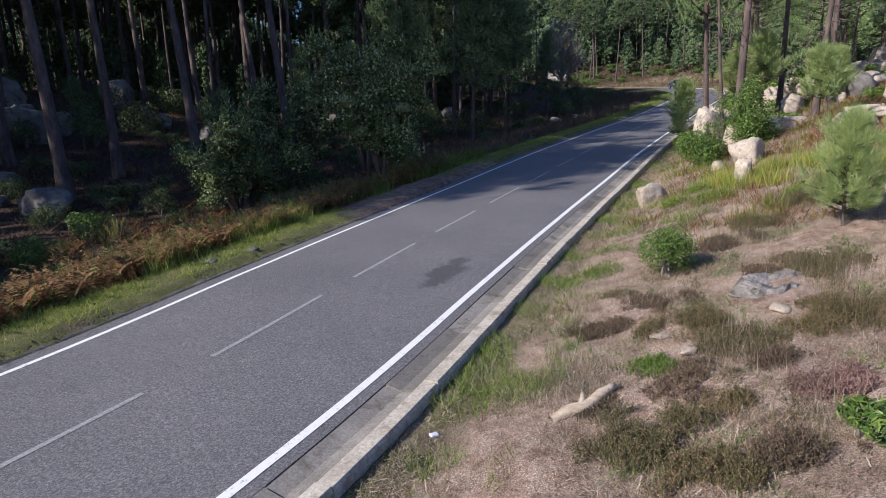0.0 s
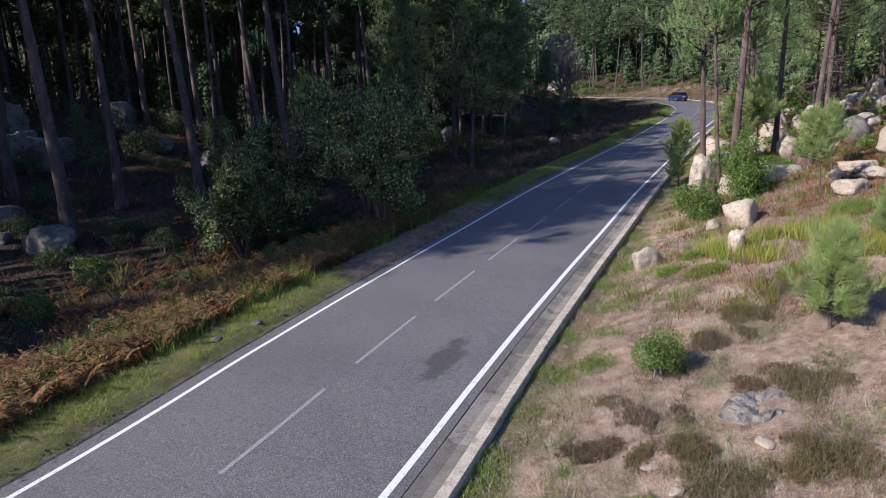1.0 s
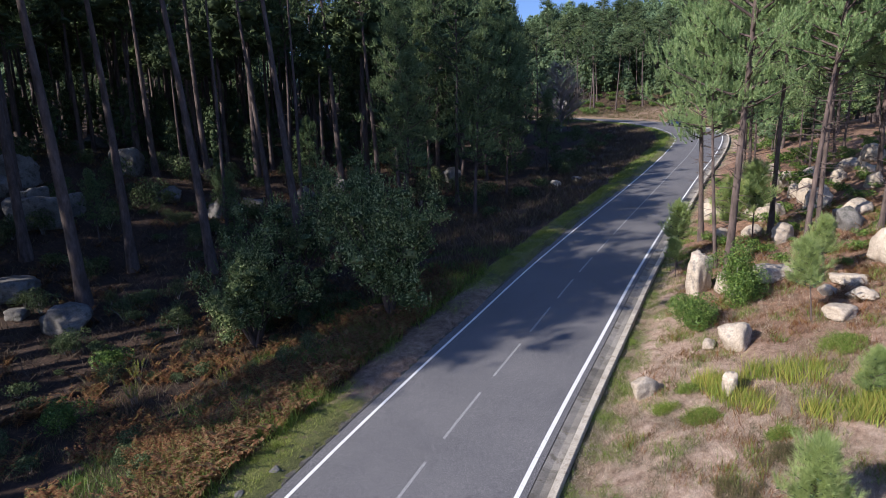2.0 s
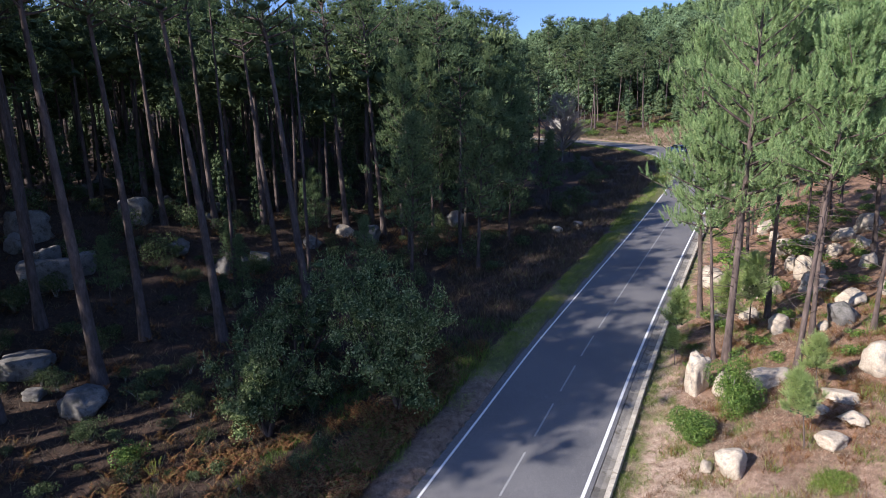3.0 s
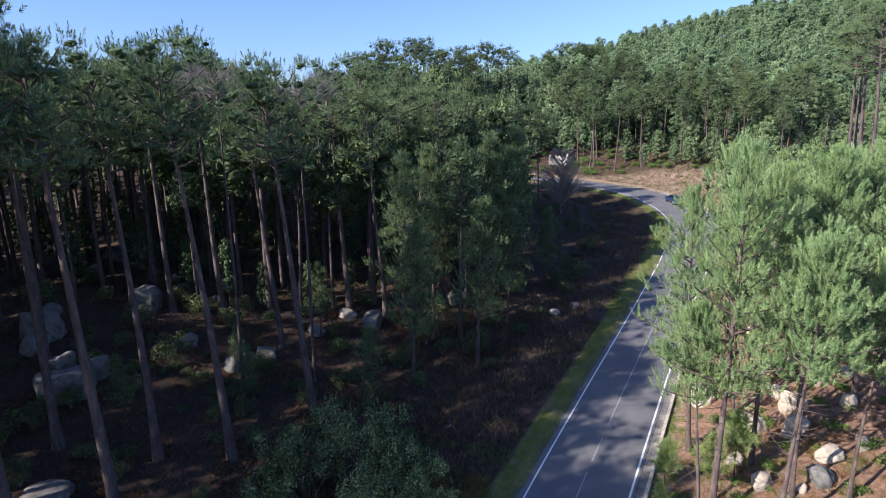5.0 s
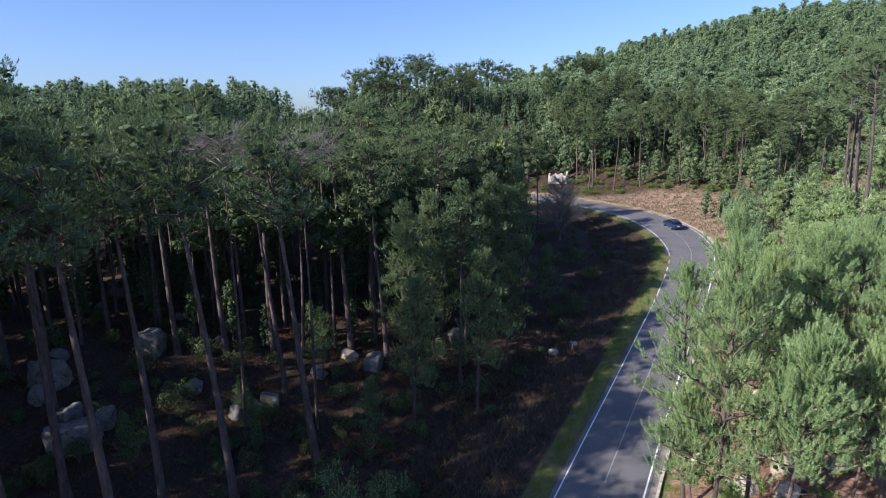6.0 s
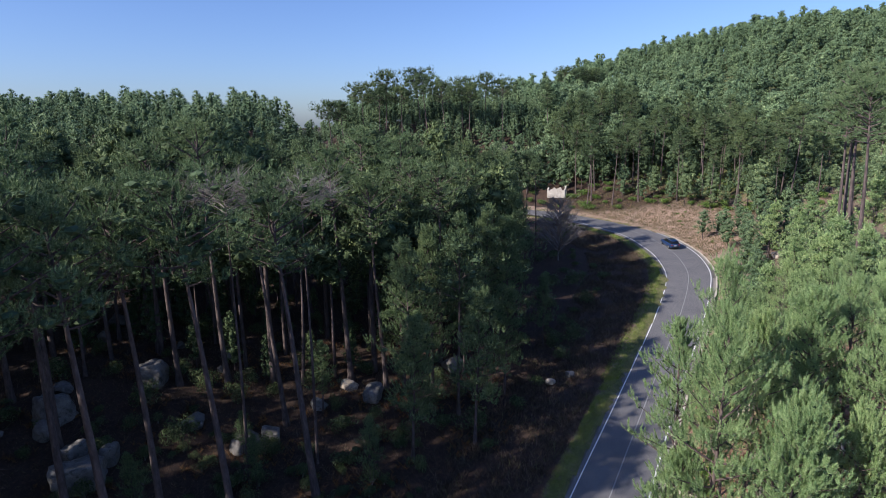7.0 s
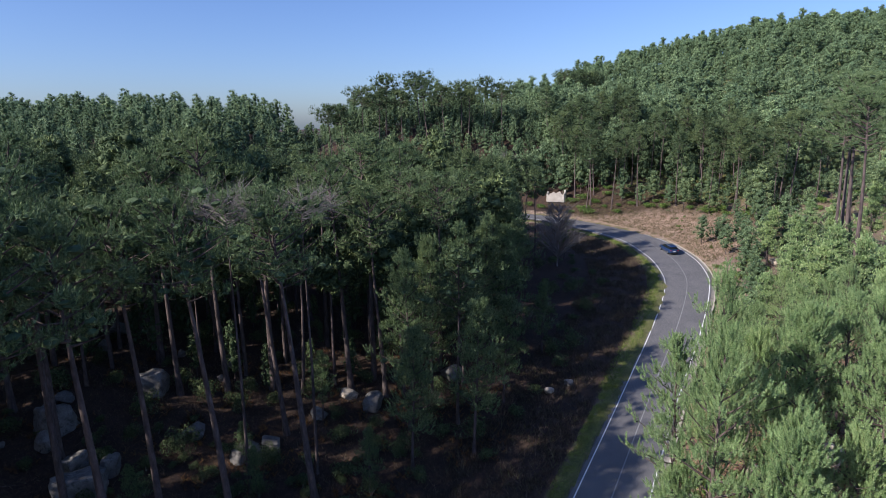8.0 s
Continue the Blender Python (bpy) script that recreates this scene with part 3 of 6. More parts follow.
# ---- trees ----
def pine_parts(seed, h, r0, crown_from, reach, limbs_n, tufts, shape, count=20, tuft=0.55, needle=0.34, wide=0.035, bend=0.3, twig_sides=4, dead=6, pad=0.8, pads=3, up=0.75, segs=5, lift=1.0, heart=0.5):
    """Trunk, limbs and crown of one pine as vertex and face arrays: each limb bears pads of needle tufts. shape: 'cone' (young) or 'dome' (old, high crown)."""
    g = np.random.default_rng(seed)
    zs = np.linspace(0, h * 0.97, 12)
    ph = g.uniform(0, 6, 2)
    path = np.stack([bend * np.sin(zs / h * 2.6 + ph[0]) - bend * np.sin(ph[0]), bend * np.sin(zs / h * 3.1 + ph[1]) - bend * np.sin(ph[1]), zs], 1)
    radii = r0 * (1 - 0.82 * (zs / h) ** 0.9)
    radii[0] *= 1.35
    trunk = tube(path, radii, 9)
    axis = lambda z: np.array([np.interp(z, zs, path[:, 0]), np.interp(z, zs, path[:, 1]), z])
    limb_list, cen, dirs, hearts, sizes = [], [], [], [], []
    for k in range(limbs_n):
        t = (k + g.uniform(0, 1)) / limbs_n
        z = h * (crown_from + (0.985 - crown_from) * t)
        if shape == "cone":
            L = reach * (0.16 + 0.84 * (1 - t) ** 0.75) * min(1, 0.7 + t * 2.5) * g.uniform(0.6, 1.15)
            el = np.radians(8 + 52 * t ** 1.2 + g.uniform(-10, 10))
        else:
            L = reach * (0.35 + 0.65 * math.sin(math.pi * min(1, 0.25 + t * 0.72))) * g.uniform(0.55, 1.15)
            el = np.radians((18 + 50 * t ** 2 + g.uniform(-14, 14)) * lift)
        az = k * 2.4 + g.uniform(-0.5, 0.5)
        d = np.array([math.cos(az) * math.cos(el), math.sin(az) * math.cos(el), math.sin(el)])
        ss = np.linspace(0, 1, segs)
        p0 = axis(z)
        side = np.array([-math.sin(az), math.cos(az), 0]) * g.uniform(-0.22, 0.22)
        lp = p0 + ss[:, None] * L * d + (ss ** 2)[:, None] * (np.array([0, 0, 0.16 * L]) + side * L)
        limb_list.append(tube(lp, np.linspace(max(0.018, 0.16 * r0 + 0.012 * L), 0.008, segs), twig_sides))
        for s in np.linspace(0.34 if shape == "cone" else 0.48, 1, pads) + g.uniform(-0.07, 0.07, pads):
            s = min(max(s, 0.2), 1)
            q = np.array([np.interp(s, ss, lp[:, i]) for i in range(3)]) + g.normal(size=3) * pad * 0.35
            R = pad * g.uniform(0.65, 1.25) * (0.55 + 0.45 * min(1, L / (0.6 * reach)))
            hearts.append(q)
            sizes.append((R * heart, R * heart, R * heart * 0.6))
            n = unit(g.normal(size=(tufts, 3)) + (0, 0, 0.45))
            cen.extend(q + n * R * (1, 1, 0.62) * g.uniform(0.3, 1, (tufts, 1)))
            dirs.extend(n * 0.5 + d * 0.4 + np.array([0, 0, up]) + g.normal(size=(tufts, 3)) * 0.15)
    for k in range(5 if shape == "cone" else 0):   # leader
        cen.append(axis(h * 0.97) + g.normal(size=3) * 0.12)
        dirs.append(np.array([0, 0, 1.0]) + g.normal(size=3) * 0.35)
    for k in range(dead):   # dry stubs below the crown
        z, az = h * g.uniform(0.3, 1) * crown_from, g.uniform(0, 6.28)
        L = g.uniform(0.25, 1.1) * (1.5 if shape == "cone" else 1)
        e = np.array([math.cos(az), math.sin(az), g.uniform(-0.45, 0.45)])
        limb_list.append(tube([axis(z), axis(z) + e * L * 0.6, axis(z) + e * L + np.array([0, 0, g.uniform(-0.1, 0.2)])], [0.022, 0.014, 0.005], 4))
    nv, nf = plumes(g, cen, dirs, tuft, needle, count, wide)
    # dark cores put the shade between the tufts into the crown
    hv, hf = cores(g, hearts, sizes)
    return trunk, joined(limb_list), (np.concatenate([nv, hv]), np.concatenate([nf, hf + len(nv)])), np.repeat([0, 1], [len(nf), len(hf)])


def pine_tree(seed, x, y, label, group, needle_mat, bark=None, **kw):
    trunk, limbs, crown, which = pine_parts(seed, **kw)
    ob = thing("pine_tree", pose(x, y, level(x, y) - 0.08), label, "pine tree", group)
    part("trunk", mesh_of("trunk", *joined([trunk, limbs]), bark or M_BARK, smooth=True), None, ob, "rough brown bark trunk with limbs")
    part("crown", mesh_of("crown", *crown, [needle_mat, M_INNER_SHADE], which), None, ob, "green needle tufts")
    return ob


def planted(ob, x, y, turn=0.0, scale=1.0, tilt_x=0.0, tilt_y=0.0):
    return copy_thing(ob, pose(x, y, level(x, y) - 0.08, tilt_y, tilt_x, 0) @ pose(0, 0, 0, 0, 0, turn) @ Matrix.Diagonal((scale, scale, scale, 1)))


# tall old pines of the shaded wood
TALL = dict(bark=M_SHADE_BARK, h=27.5, r0=0.38, crown_from=0.75, reach=4.7, lift=0.8, limbs_n=30, tufts=20, shape="dome", count=22, tuft=0.4, needle=0.22, wide=0.034, up=0.9, pad=1.05, pads=2, heart=0.36, bend=0.35, dead=12)
tall_label = "tall old pine with a bare dark trunk and high spreading crown"
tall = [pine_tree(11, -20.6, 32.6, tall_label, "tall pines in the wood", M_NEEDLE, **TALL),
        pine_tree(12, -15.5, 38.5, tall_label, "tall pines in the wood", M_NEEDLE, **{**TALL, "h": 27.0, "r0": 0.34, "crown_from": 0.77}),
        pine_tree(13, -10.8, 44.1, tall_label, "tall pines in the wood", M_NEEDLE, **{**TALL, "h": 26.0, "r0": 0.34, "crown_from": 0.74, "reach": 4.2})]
for ob, tilt in zip(tall, (-2.4, -4.0, -7.0)):
    ob.matrix_basis = ob.matrix_basis @ pose(0, 0, 0, 0, tilt, 0)
# Entries with x below -0.75 y are out of view, added to cast shade.
wood_plan = [(-20.6, 38.2, 0.97, -2, 1), (-27.6, 38.3, 1.0, -1, 2), (-10.3, 61.2, 0.9, -4, 0), (-23.2, 59.2, 0.95, -3.6, 1), (-27.5, 57.4, 0.92, -3.4, 2),
             (-9.7, 77.0, 0.85, -1, 0), (-15.6, 53.5, 0.84, -2.7, 1), (-33.0, 46.0, 0.98, -2, 0), (-36.5, 37.5, 0.95, 1, 1), (-31.0, 33.0, 0.93, -2, 2), 
             (-14.5, 70.0, 0.82, -2, 2), (-41.0, 52.0, 0.92, 0, 1), (-44.0, 43.0, 0.9, 0, 2), (-39.0, 30.0, 0.9, 1, 0), (-4.5, 68.5, 0.8, 1, 1), (2.5, 74.0, 0.78, -2, 2), (-25.5, 13.5, 0.95, 0, 0), (-30.0, 17.5, 0.95, 0, 1), (-23.5, 19.5, 1.0, 0, 2), (-28.5, 25.5, 1.12, 0, 0), (-34.5, 22.5, 0.9, 0, 1), (-36.0, 13.5, 0.9, 0, 2), (-38.5, 45.0, 0.95, 0, 0), (-19.5, 15.0, 0.92, 0, 1), (-27.5, 9.5, 0.9, 0, 2), (-32.5, 28.5, 0.95, 0, 0), (-23.5, 25.6, 1.12, 0, 2), (-33, 8, 0.9, 0, 1),
             (-6.4, 60.5, 0.85, -1, 2), (-5.0, 73.5, 0.85, 0, 0), (-0.5, 66.0, 0.82, 0, 1), (-29.5, 13.0, 0.95, 0, 0), (-33.5, 17.0, 0.98, 0, 1), (-36.5, 6.0, 0.95, 0, 0), (-31.5, 23.0, 0.95, 0, 1), (-26.5, 19.5, 0.9, 0, 0), (-37.5, 18.0, 0.95, 0, 2), (-24.2, 29.0, 1.1, 0, 1), (-25.6, 22.4, 1.14, 0, 2), (-40.0, 24.0, 1.05, 0, 0), (-44.0, 18.0, 1.05, 0, 1), (-47.0, 28.0, 1.05, 0, 2), (-42.0, 34.5, 1.05, 0, 0), (-50.0, 21.0, 1.05, 0, 1), (-47.5, 36.0, 1.0, 0, 2), (-52.0, 33.0, 1.05, 0, 0), (-43.0, 10.0, 1.05, 0, 1), (-31.5, 35.5, 1.05, 0, 2), (-35.5, 31.0, 1.05, 0, 0), (-55.0, 17.0, 1.05, 0, 0), (-57.0, 25.0, 1.05, 0, 2), (-48.0, 13.5, 1.05, 0, 1), (-52.5, 12.5, 1.05, 0, 2), (-59.0, 16.5, 1.05, 0, 0), (-38.5, 3.6, 1.0, 0, 2), (-34.8, 6.2, 1.0, 0, 1), (-30.6, 8.6, 0.97, 0, 0), (-24.5, 11.8, 0.95, 0, 2)]
for i, (x, y, sc, tilt, k) in enumerate(wood_plan):
    planted(tall[k], x, y, 70 * i, sc, tilt)

# young leafy pines on the sunny bank
YOUNG = dict(h=19.5, r0=0.15, crown_from=0.25, reach=4.5, limbs_n=46, tufts=6, shape="cone", count=120, tuft=0.56, needle=0.165, wide=0.0155, pad=0.55, pads=4, heart=0.2, up=1.2, bend=0.3, dead=34)
young_label = "leafy young pine on the sunny bank, slim brown trunk"
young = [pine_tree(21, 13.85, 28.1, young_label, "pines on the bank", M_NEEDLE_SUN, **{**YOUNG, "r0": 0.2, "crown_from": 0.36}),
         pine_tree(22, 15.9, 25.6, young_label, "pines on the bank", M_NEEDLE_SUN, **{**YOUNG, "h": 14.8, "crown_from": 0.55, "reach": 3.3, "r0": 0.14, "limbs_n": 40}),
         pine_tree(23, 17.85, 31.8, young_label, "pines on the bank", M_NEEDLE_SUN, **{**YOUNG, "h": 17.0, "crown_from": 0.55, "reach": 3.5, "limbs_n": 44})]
young[1].matrix_basis = young[1].matrix_basis @ pose(0, 0, 0, 0, 5.5, 0)
bank_plan = [(13.55, 28.75, 0.8, 1), (18.2, 28.3, 0.95, 1), (20.3, 27.0, 0.85, 1), (21.4, 25.6, 0.75, 1), (15.6, 35.2, 0.86, 0), (22.4, 35.0, 0.98, 2), (19.0, 36.5, 0.85, 3), (26.0, 35.2, 0.82, 0), (25.3, 31.0, 0.9, 2),
             (24.8, 39.0, 0.81, 3), (22.9, 46.5, 0.8, 3), (27.0, 43.6, 0.65, 3), (29.5, 38.0, 0.81, 3), (26.6, 50.5, 0.67, 3), (31.0, 47.0, 0.71, 3), (34.0, 43.0, 0.78, 3), (24.0, 27.5, 0.72, 0), (29.0, 31.0, 0.76, 3),
             (30.9, 55.5, 0.53, 3), (35.0, 52.0, 0.66, 3), (36.0, 60.0, 0.59, 3), (41.0, 56.0, 0.59, 3), (39.5, 48.5, 0.71, 3), (32.0, 35.0, 0.59, 3)]
young.append(pine_tree(24, 21.3, 42.0, young_label, "pines on the bank", M_NEEDLE_SUN, **{**YOUNG, "h": 18.0, "crown_from": 0.38, "count": 48, "wide": 0.024, "limbs_n": 46}))
for i, (x, y, sc, k) in enumerate(bank_plan):
    planted(young[k], x, y, 47 * i, sc, (i * 37 % 7 - 3) * 0.7, (i * 53 % 7 - 3) * 0.7)

# middle-sized pines between road and wood, and small ones below the tall crowns
MIDDLE = dict(bark=M_SHADE_BARK, h=15.0, r0=0.18, crown_from=0.3, reach=3.2, limbs_n=44, tufts=12, shape="cone", count=30, tuft=0.48, needle=0.21, wide=0.027, up=1.1, heart=0.32, pad=0.75, pads=3, bend=0.25, dead=4)
middle = [pine_tree(31, 2.8, 51.4, "mid-sized pine standing at the edge of the wood", "pines at the wood's edge", M_NEEDLE, **MIDDLE),
          pine_tree(32, -1.3, 59.1, "mid-sized dense pine at the edge of the wood", "pines at the wood's edge", M_NEEDLE, **{**MIDDLE, "h": 18, "reach": 4.0, "limbs_n": 52}),
          pine_tree(33, 6.1, 72.2, "mid-sized pine standing at the edge of the wood", "pines at the wood's edge", M_NEEDLE, **{**MIDDLE, "h": 14.5, "reach": 3.4})]
edge_plan = [(6.5, 60.0, 0.8, 0), (2.2, 63.5, 1.0, 1), (9.0, 78.0, 1.15, 2), (8.0, 68.5, 1.1, 0), (5.0, 66.0, 1.0, 1), (9.5, 82.0, 1.0, 1), (-3.0, 49.0, 0.9, 0), (-3.5, 55.0, 1.0, 1), (10.8, 88.0, 1.0, 2), (8.5, 86.0, 1.05, 1), (12.5, 70.5, 0.62, 2), (22.0, 104, 0.5, 0),
             (-18.3, 48.6, 0.3, 0), (-24.5, 41.5, 0.36, 2), (-16.0, 45.0, 0.33, 0), (-28.0, 30.5, 0.3, 2), (-6.5, 46.0, 0.42, 2), (-12.5, 56.0, 0.5, 0)]
for i, (x, y, sc, k) in enumerate(edge_plan):
    planted(middle[k], x, y, 61 * i, sc)

# the wood further off: smaller trees of two kinds, planted at random with gaps
MID_DOME = dict(bark=M_SHADE_BARK, h=20.0, r0=0.21, crown_from=0.66, reach=3.5, limbs_n=20, tufts=15, shape="dome", count=10, tuft=0.45, needle=0.25, wide=0.066, up=0.9, heart=0.4, pad=1.05, pads=3, twig_sides=3, segs=3, bend=0.4, dead=4)
far_kind = [pine_tree(41, -30, 72, "pine of the wood with a bare trunk and rounded crown", "pines of the wood", M_SHADE_PINE, **MID_DOME),
            pine_tree(42, -22, 80, "pine of the wood with a bare trunk and rounded crown", "pines of the wood", M_SHADE_PINE, **{**MID_DOME, "h": 19, "crown_from": 0.62, "reach": 3.1}),
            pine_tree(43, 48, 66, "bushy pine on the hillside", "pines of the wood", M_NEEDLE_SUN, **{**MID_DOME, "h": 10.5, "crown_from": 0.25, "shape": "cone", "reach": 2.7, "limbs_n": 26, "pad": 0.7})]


ridge_kind = pine_tree(44, -31, 170, "umbrella pine on the ridge with a flat dark crown", "umbrella pines on the ridge", M_SHADE_PINE, **{**MID_DOME, "h": 17.4, "crown_from": 0.77, "reach": 4.6, "limbs_n": 24, "lift": 0.5, "dead": 2})


def scatter(seed, x0, x1, y0, y1, gap, keep, taken=(), tries=9000, most=400):
    g = random.Random(seed)
    out, cells = [], {}
    for p in taken:
        cells.setdefault((int(p[0] // gap), int(p[1] // gap)), []).append(p)
    for _ in range(tries):
        x, y = g.uniform(x0, x1), g.uniform(y0, y1)
        cx, cy = int(x // gap), int(y // gap)
        if any((x - a) ** 2 + (y - b) ** 2 < gap * gap for i in (-1, 0, 1) for j in (-1, 0, 1) for a, b in cells.get((cx + i, cy + j), ())):
            continue
        if keep(x, y):
            cells.setdefault((cx, cy), []).append((x, y))
            out.append((x, y))
            if len(out) >= most:
                break
    return out


near_taken = [(66, 134)] + [(a, b) for a, b, *_ in wood_plan + bank_plan + edge_plan] + [(-20.6, 32.6), (-15.5, 38.5), (-10.8, 44.1), (14.3, 28.6), (15.7, 25.4), (18.2, 31.6), (-30, 72), (-22, 80), (48, 66)]


def in_sightline(x, y):
    """The camera's sightline to the hut, kept clear of trees."""
    return 84 < y < 147 and abs(x - 0.199 * y) < 3.0


def in_wood(x, y):
    if in_sightline(x, y):
        return False
    u = float(from_edge(x, y)[0])
    return u < -13 and not (x > 10 and y < 100) and not (y > 140 and x > 24 and y < 158)


def on_hillside(x, y):
    u = float(from_edge(x, y)[0])
    return u > 7 and not in_glade(x, y) and not (x < 36 and y < 62)


# the second scatter stands unseen at the left, added to block the sun
wood_trees = scatter(3, -75, 34, 56, 150, 5.0, in_wood, near_taken, 9000, 130) + scatter(5, -66, -42, 5, 58, 6.0, lambda x, y: True, near_taken, 600, 24)
far_spots = [p for p in wood_trees if p[1] > 112]
for i, (x, y) in enumerate([p for p in wood_trees if p[1] <= 112]):
    planted(far_kind[i % 2], x, y, 33 * i, (0.95 - 0.3 * float(rise(70, 125, y))) * (0.88 + 0.3 * ((i * 29) % 17) / 17), (i * 31 % 9 - 6) * 0.5)
hill_trees = sorted(scatter(4, 30, 112, 40, 140, 4.2, on_hillside, near_taken, 4000, 110), key=lambda p: math.hypot(*p))
hill_spots = hill_trees[50:]
hill_trees = hill_trees[:50]
for i, (x, y) in enumerate(hill_trees):
    planted(far_kind[2], x, y, 41 * i, 0.7 + 0.5 * ((i * 23) % 19) / 19)
# tall bare-stemmed pines above the bank
for i, (x, y, sc) in enumerate([(52.0, 72.6, 0.95), (57.5, 83.0, 1.02), (56.0, 82.2, 0.98), (59.6, 85.0, 1.0), (62.0, 88.0, 0.95)]):
    planted(tall[i % 3], x, y, 90 * i, sc, -1)
# rim of pines behind the clearing
for i, (x, y) in enumerate(scatter(8, 30, 92, 118, 168, 4.4, lambda x, y: 4 < float(from_edge(x, y)[0]) < 36 and not in_glade(x, y) and not in_sightline(x, y), (), 2500, 46)):
    planted(far_kind[i % 2], x, y, 57 * i, 0.72 + 0.26 * ((i * 29) % 17) / 17)
# low bushy pines that close the clearing and the ridge's foot
low_spots = (scatter(12, 34, 66, 66, 114, 3.4, lambda x, y: 4.5 < float(from_edge(x, y)[0]) < 22, near_taken, 1500, 70) + scatter(9, 24, 96, 120, 170, 3.1, lambda x, y: float(from_edge(x, y)[0]) > 14 and not in_sightline(x, y) and not in_glade(x, y), (), 3000, 110))
# umbrella pines along the ridge
for i in range(12):
    planted(ridge_kind, -27 + 3.9 * i + (i * 7 % 3), 169 + (i * 11 % 7), 50 * i, 1.0 - 0.03 * max(0, i - 5) + 0.035 * (i * 5 % 4), -2)
for i, (x, y) in enumerate([(46.5, 228), (50.5, 227), (54.5, 229), (58, 230)]):
    planted(ridge_kind, x, y, 50 * i, 1.02 - 0.03 * i)


def in_view_wedge(x, y):
    """A wedge from the camera in which trees are shrunk to fit the skyline."""
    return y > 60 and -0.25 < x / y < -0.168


def woods(name, label, spots, seed, variants, small, size=1.0, lows=(0.5, 0.3, 0.42, 0.22), fine=1.0, needles=None):
    """Far woods: one object; each tree has a stem and a crown of coarse tufts."""
    g = np.random.default_rng(seed)
    kinds = []
    for k in range(variants):
        q = np.random.default_rng(seed + k)
        h, low = q.uniform(9.5, 12.5), lows[k % 4]
        # many small overlapping clumps on one egg-shaped crown that narrows upwards
        n = 34
        t = np.linspace(0.02, 1, n) ** 0.8
        girth = lambda u: (2.05 if needles or low > 0.4 else 3.3) * (1 - 0.97 * u) ** 0.44 * np.minimum(1, (u + 0.16) / 0.36) ** 0.6
        wide = girth(t)
        a = np.arange(n) * 2.4 + q.uniform(0, 0.9, n)
        out = q.uniform(0.55, 0.95, n)
        cen = np.stack([np.cos(a) * wide * out, np.sin(a) * wide * out, h * (low + (0.97 - low) * t) + q.normal(size=n) * 0.22], 1)
        cen[-1, :2] = 0
        lump = (0.5 + 0.17 * wide) * q.uniform(0.8, 1.25, n)
        rad = np.stack([lump, lump, lump * 0.8], 1)
        m = 34 if small else int(34 / fine)
        pick = np.repeat(np.arange(n), m)
        nrm = unit(q.normal(size=(n * m, 3)) + (0, 0, 0.4))
        foot = cen[pick] + nrm * rad[pick] * q.uniform(0.5, 1.0, (n * m, 1))
        flat = q.normal(size=nrm.shape)
        way = unit(unit(flat - nrm * (flat * nrm).sum(1, keepdims=True)) + nrm * q.uniform(-0.1, 0.5, (n * m, 1)) + (0, 0, 0.35))
        side = unit(np.cross(way, nrm + q.normal(size=nrm.shape) * 0.3)) * (0.075 if small else 0.078 * fine)
        lv = np.stack([foot - side, foot + side, foot + way * q.uniform(0.28, 0.55, (n * m, 1)) * (1 if small else 0.5 + 0.4 * fine)], 1).reshape(-1, 3)
        u = np.linspace(0.1, 0.9, 6)
        stem = np.stack([u * 0, u * 0, h * (low + (0.97 - low) * u)], 1)
        swell = girth(u) * 0.42
        # cores along clumps and stem colour in the crown's inner shade
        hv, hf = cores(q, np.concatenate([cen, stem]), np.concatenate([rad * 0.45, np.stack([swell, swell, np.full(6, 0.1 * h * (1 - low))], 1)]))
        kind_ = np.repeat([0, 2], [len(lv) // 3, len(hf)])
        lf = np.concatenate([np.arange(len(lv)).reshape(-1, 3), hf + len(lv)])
        lv = np.concatenate([lv, hv])
        v3, f3 = tube([(0, 0, 0), (0.1, 0, 5), (0, 0.1, h * 0.93)], [0.17, 0.12, 0.04], 4)
        kinds.append((lv, lf, v3, np.array([q_ for q_ in f3 if len(q_) == 4]), kind_))
    cv, cf, tv, tf, ck, nc, nt_ = [], [], [], [], [], 0, 0
    z = land(np.array([p[0] for p in spots]), np.array([p[1] for p in spots]))
    for (x, y), zz in zip(spots, z):
        c, f, v3, f3, kf = kinds[g.integers(variants)]
        ck.append(kf)
        # scale: shrunk in the camera wedge and farther off to fit the viewed skyline
        a, sc = g.uniform(0, 6.28), size * g.uniform(0.68, 1.32) * (0.6 if in_view_wedge(x, y) else 1 - 0.38 * float(rise(75, 115, y)) if size > 1.5 else 1)
        r = np.array([[math.cos(a), -math.sin(a), 0], [math.sin(a), math.cos(a), 0], [0, 0, 1]]) * sc
        cv.append(c @ r.T + (x, y, zz))
        cf.append(f + nc)
        nc += len(c)
        tv.append(v3 @ r.T + (x, y, zz - 0.2))
        tf.append(f3 + nt_)
        nt_ += len(v3)
    me = bpy.data.meshes.new(name)
    verts = np.concatenate(cv + tv)
    tri, quad = np.concatenate(cf), np.concatenate(tf) + nc
    me.vertices.add(len(verts))
    me.vertices.foreach_set("co", verts.ravel())
    loops = np.concatenate([tri.ravel(), quad.ravel()])
    me.loops.add(len(loops))
    me.loops.foreach_set("vertex_index", loops.astype(np.int32))
    me.polygons.add(len(tri) + len(quad))
    me.polygons.foreach_set("loop_start", np.concatenate([np.arange(len(tri)) * 3, len(tri) * 3 + np.arange(len(quad)) * 4]).astype(np.int32))
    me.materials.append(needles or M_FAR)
    me.materials.append(M_SHADE_BARK)
    me.materials.append(M_INNER_SHADE)
    me.polygons.foreach_set("material_index", np.concatenate(ck + [np.ones(len(quad))]).astype(np.int32))
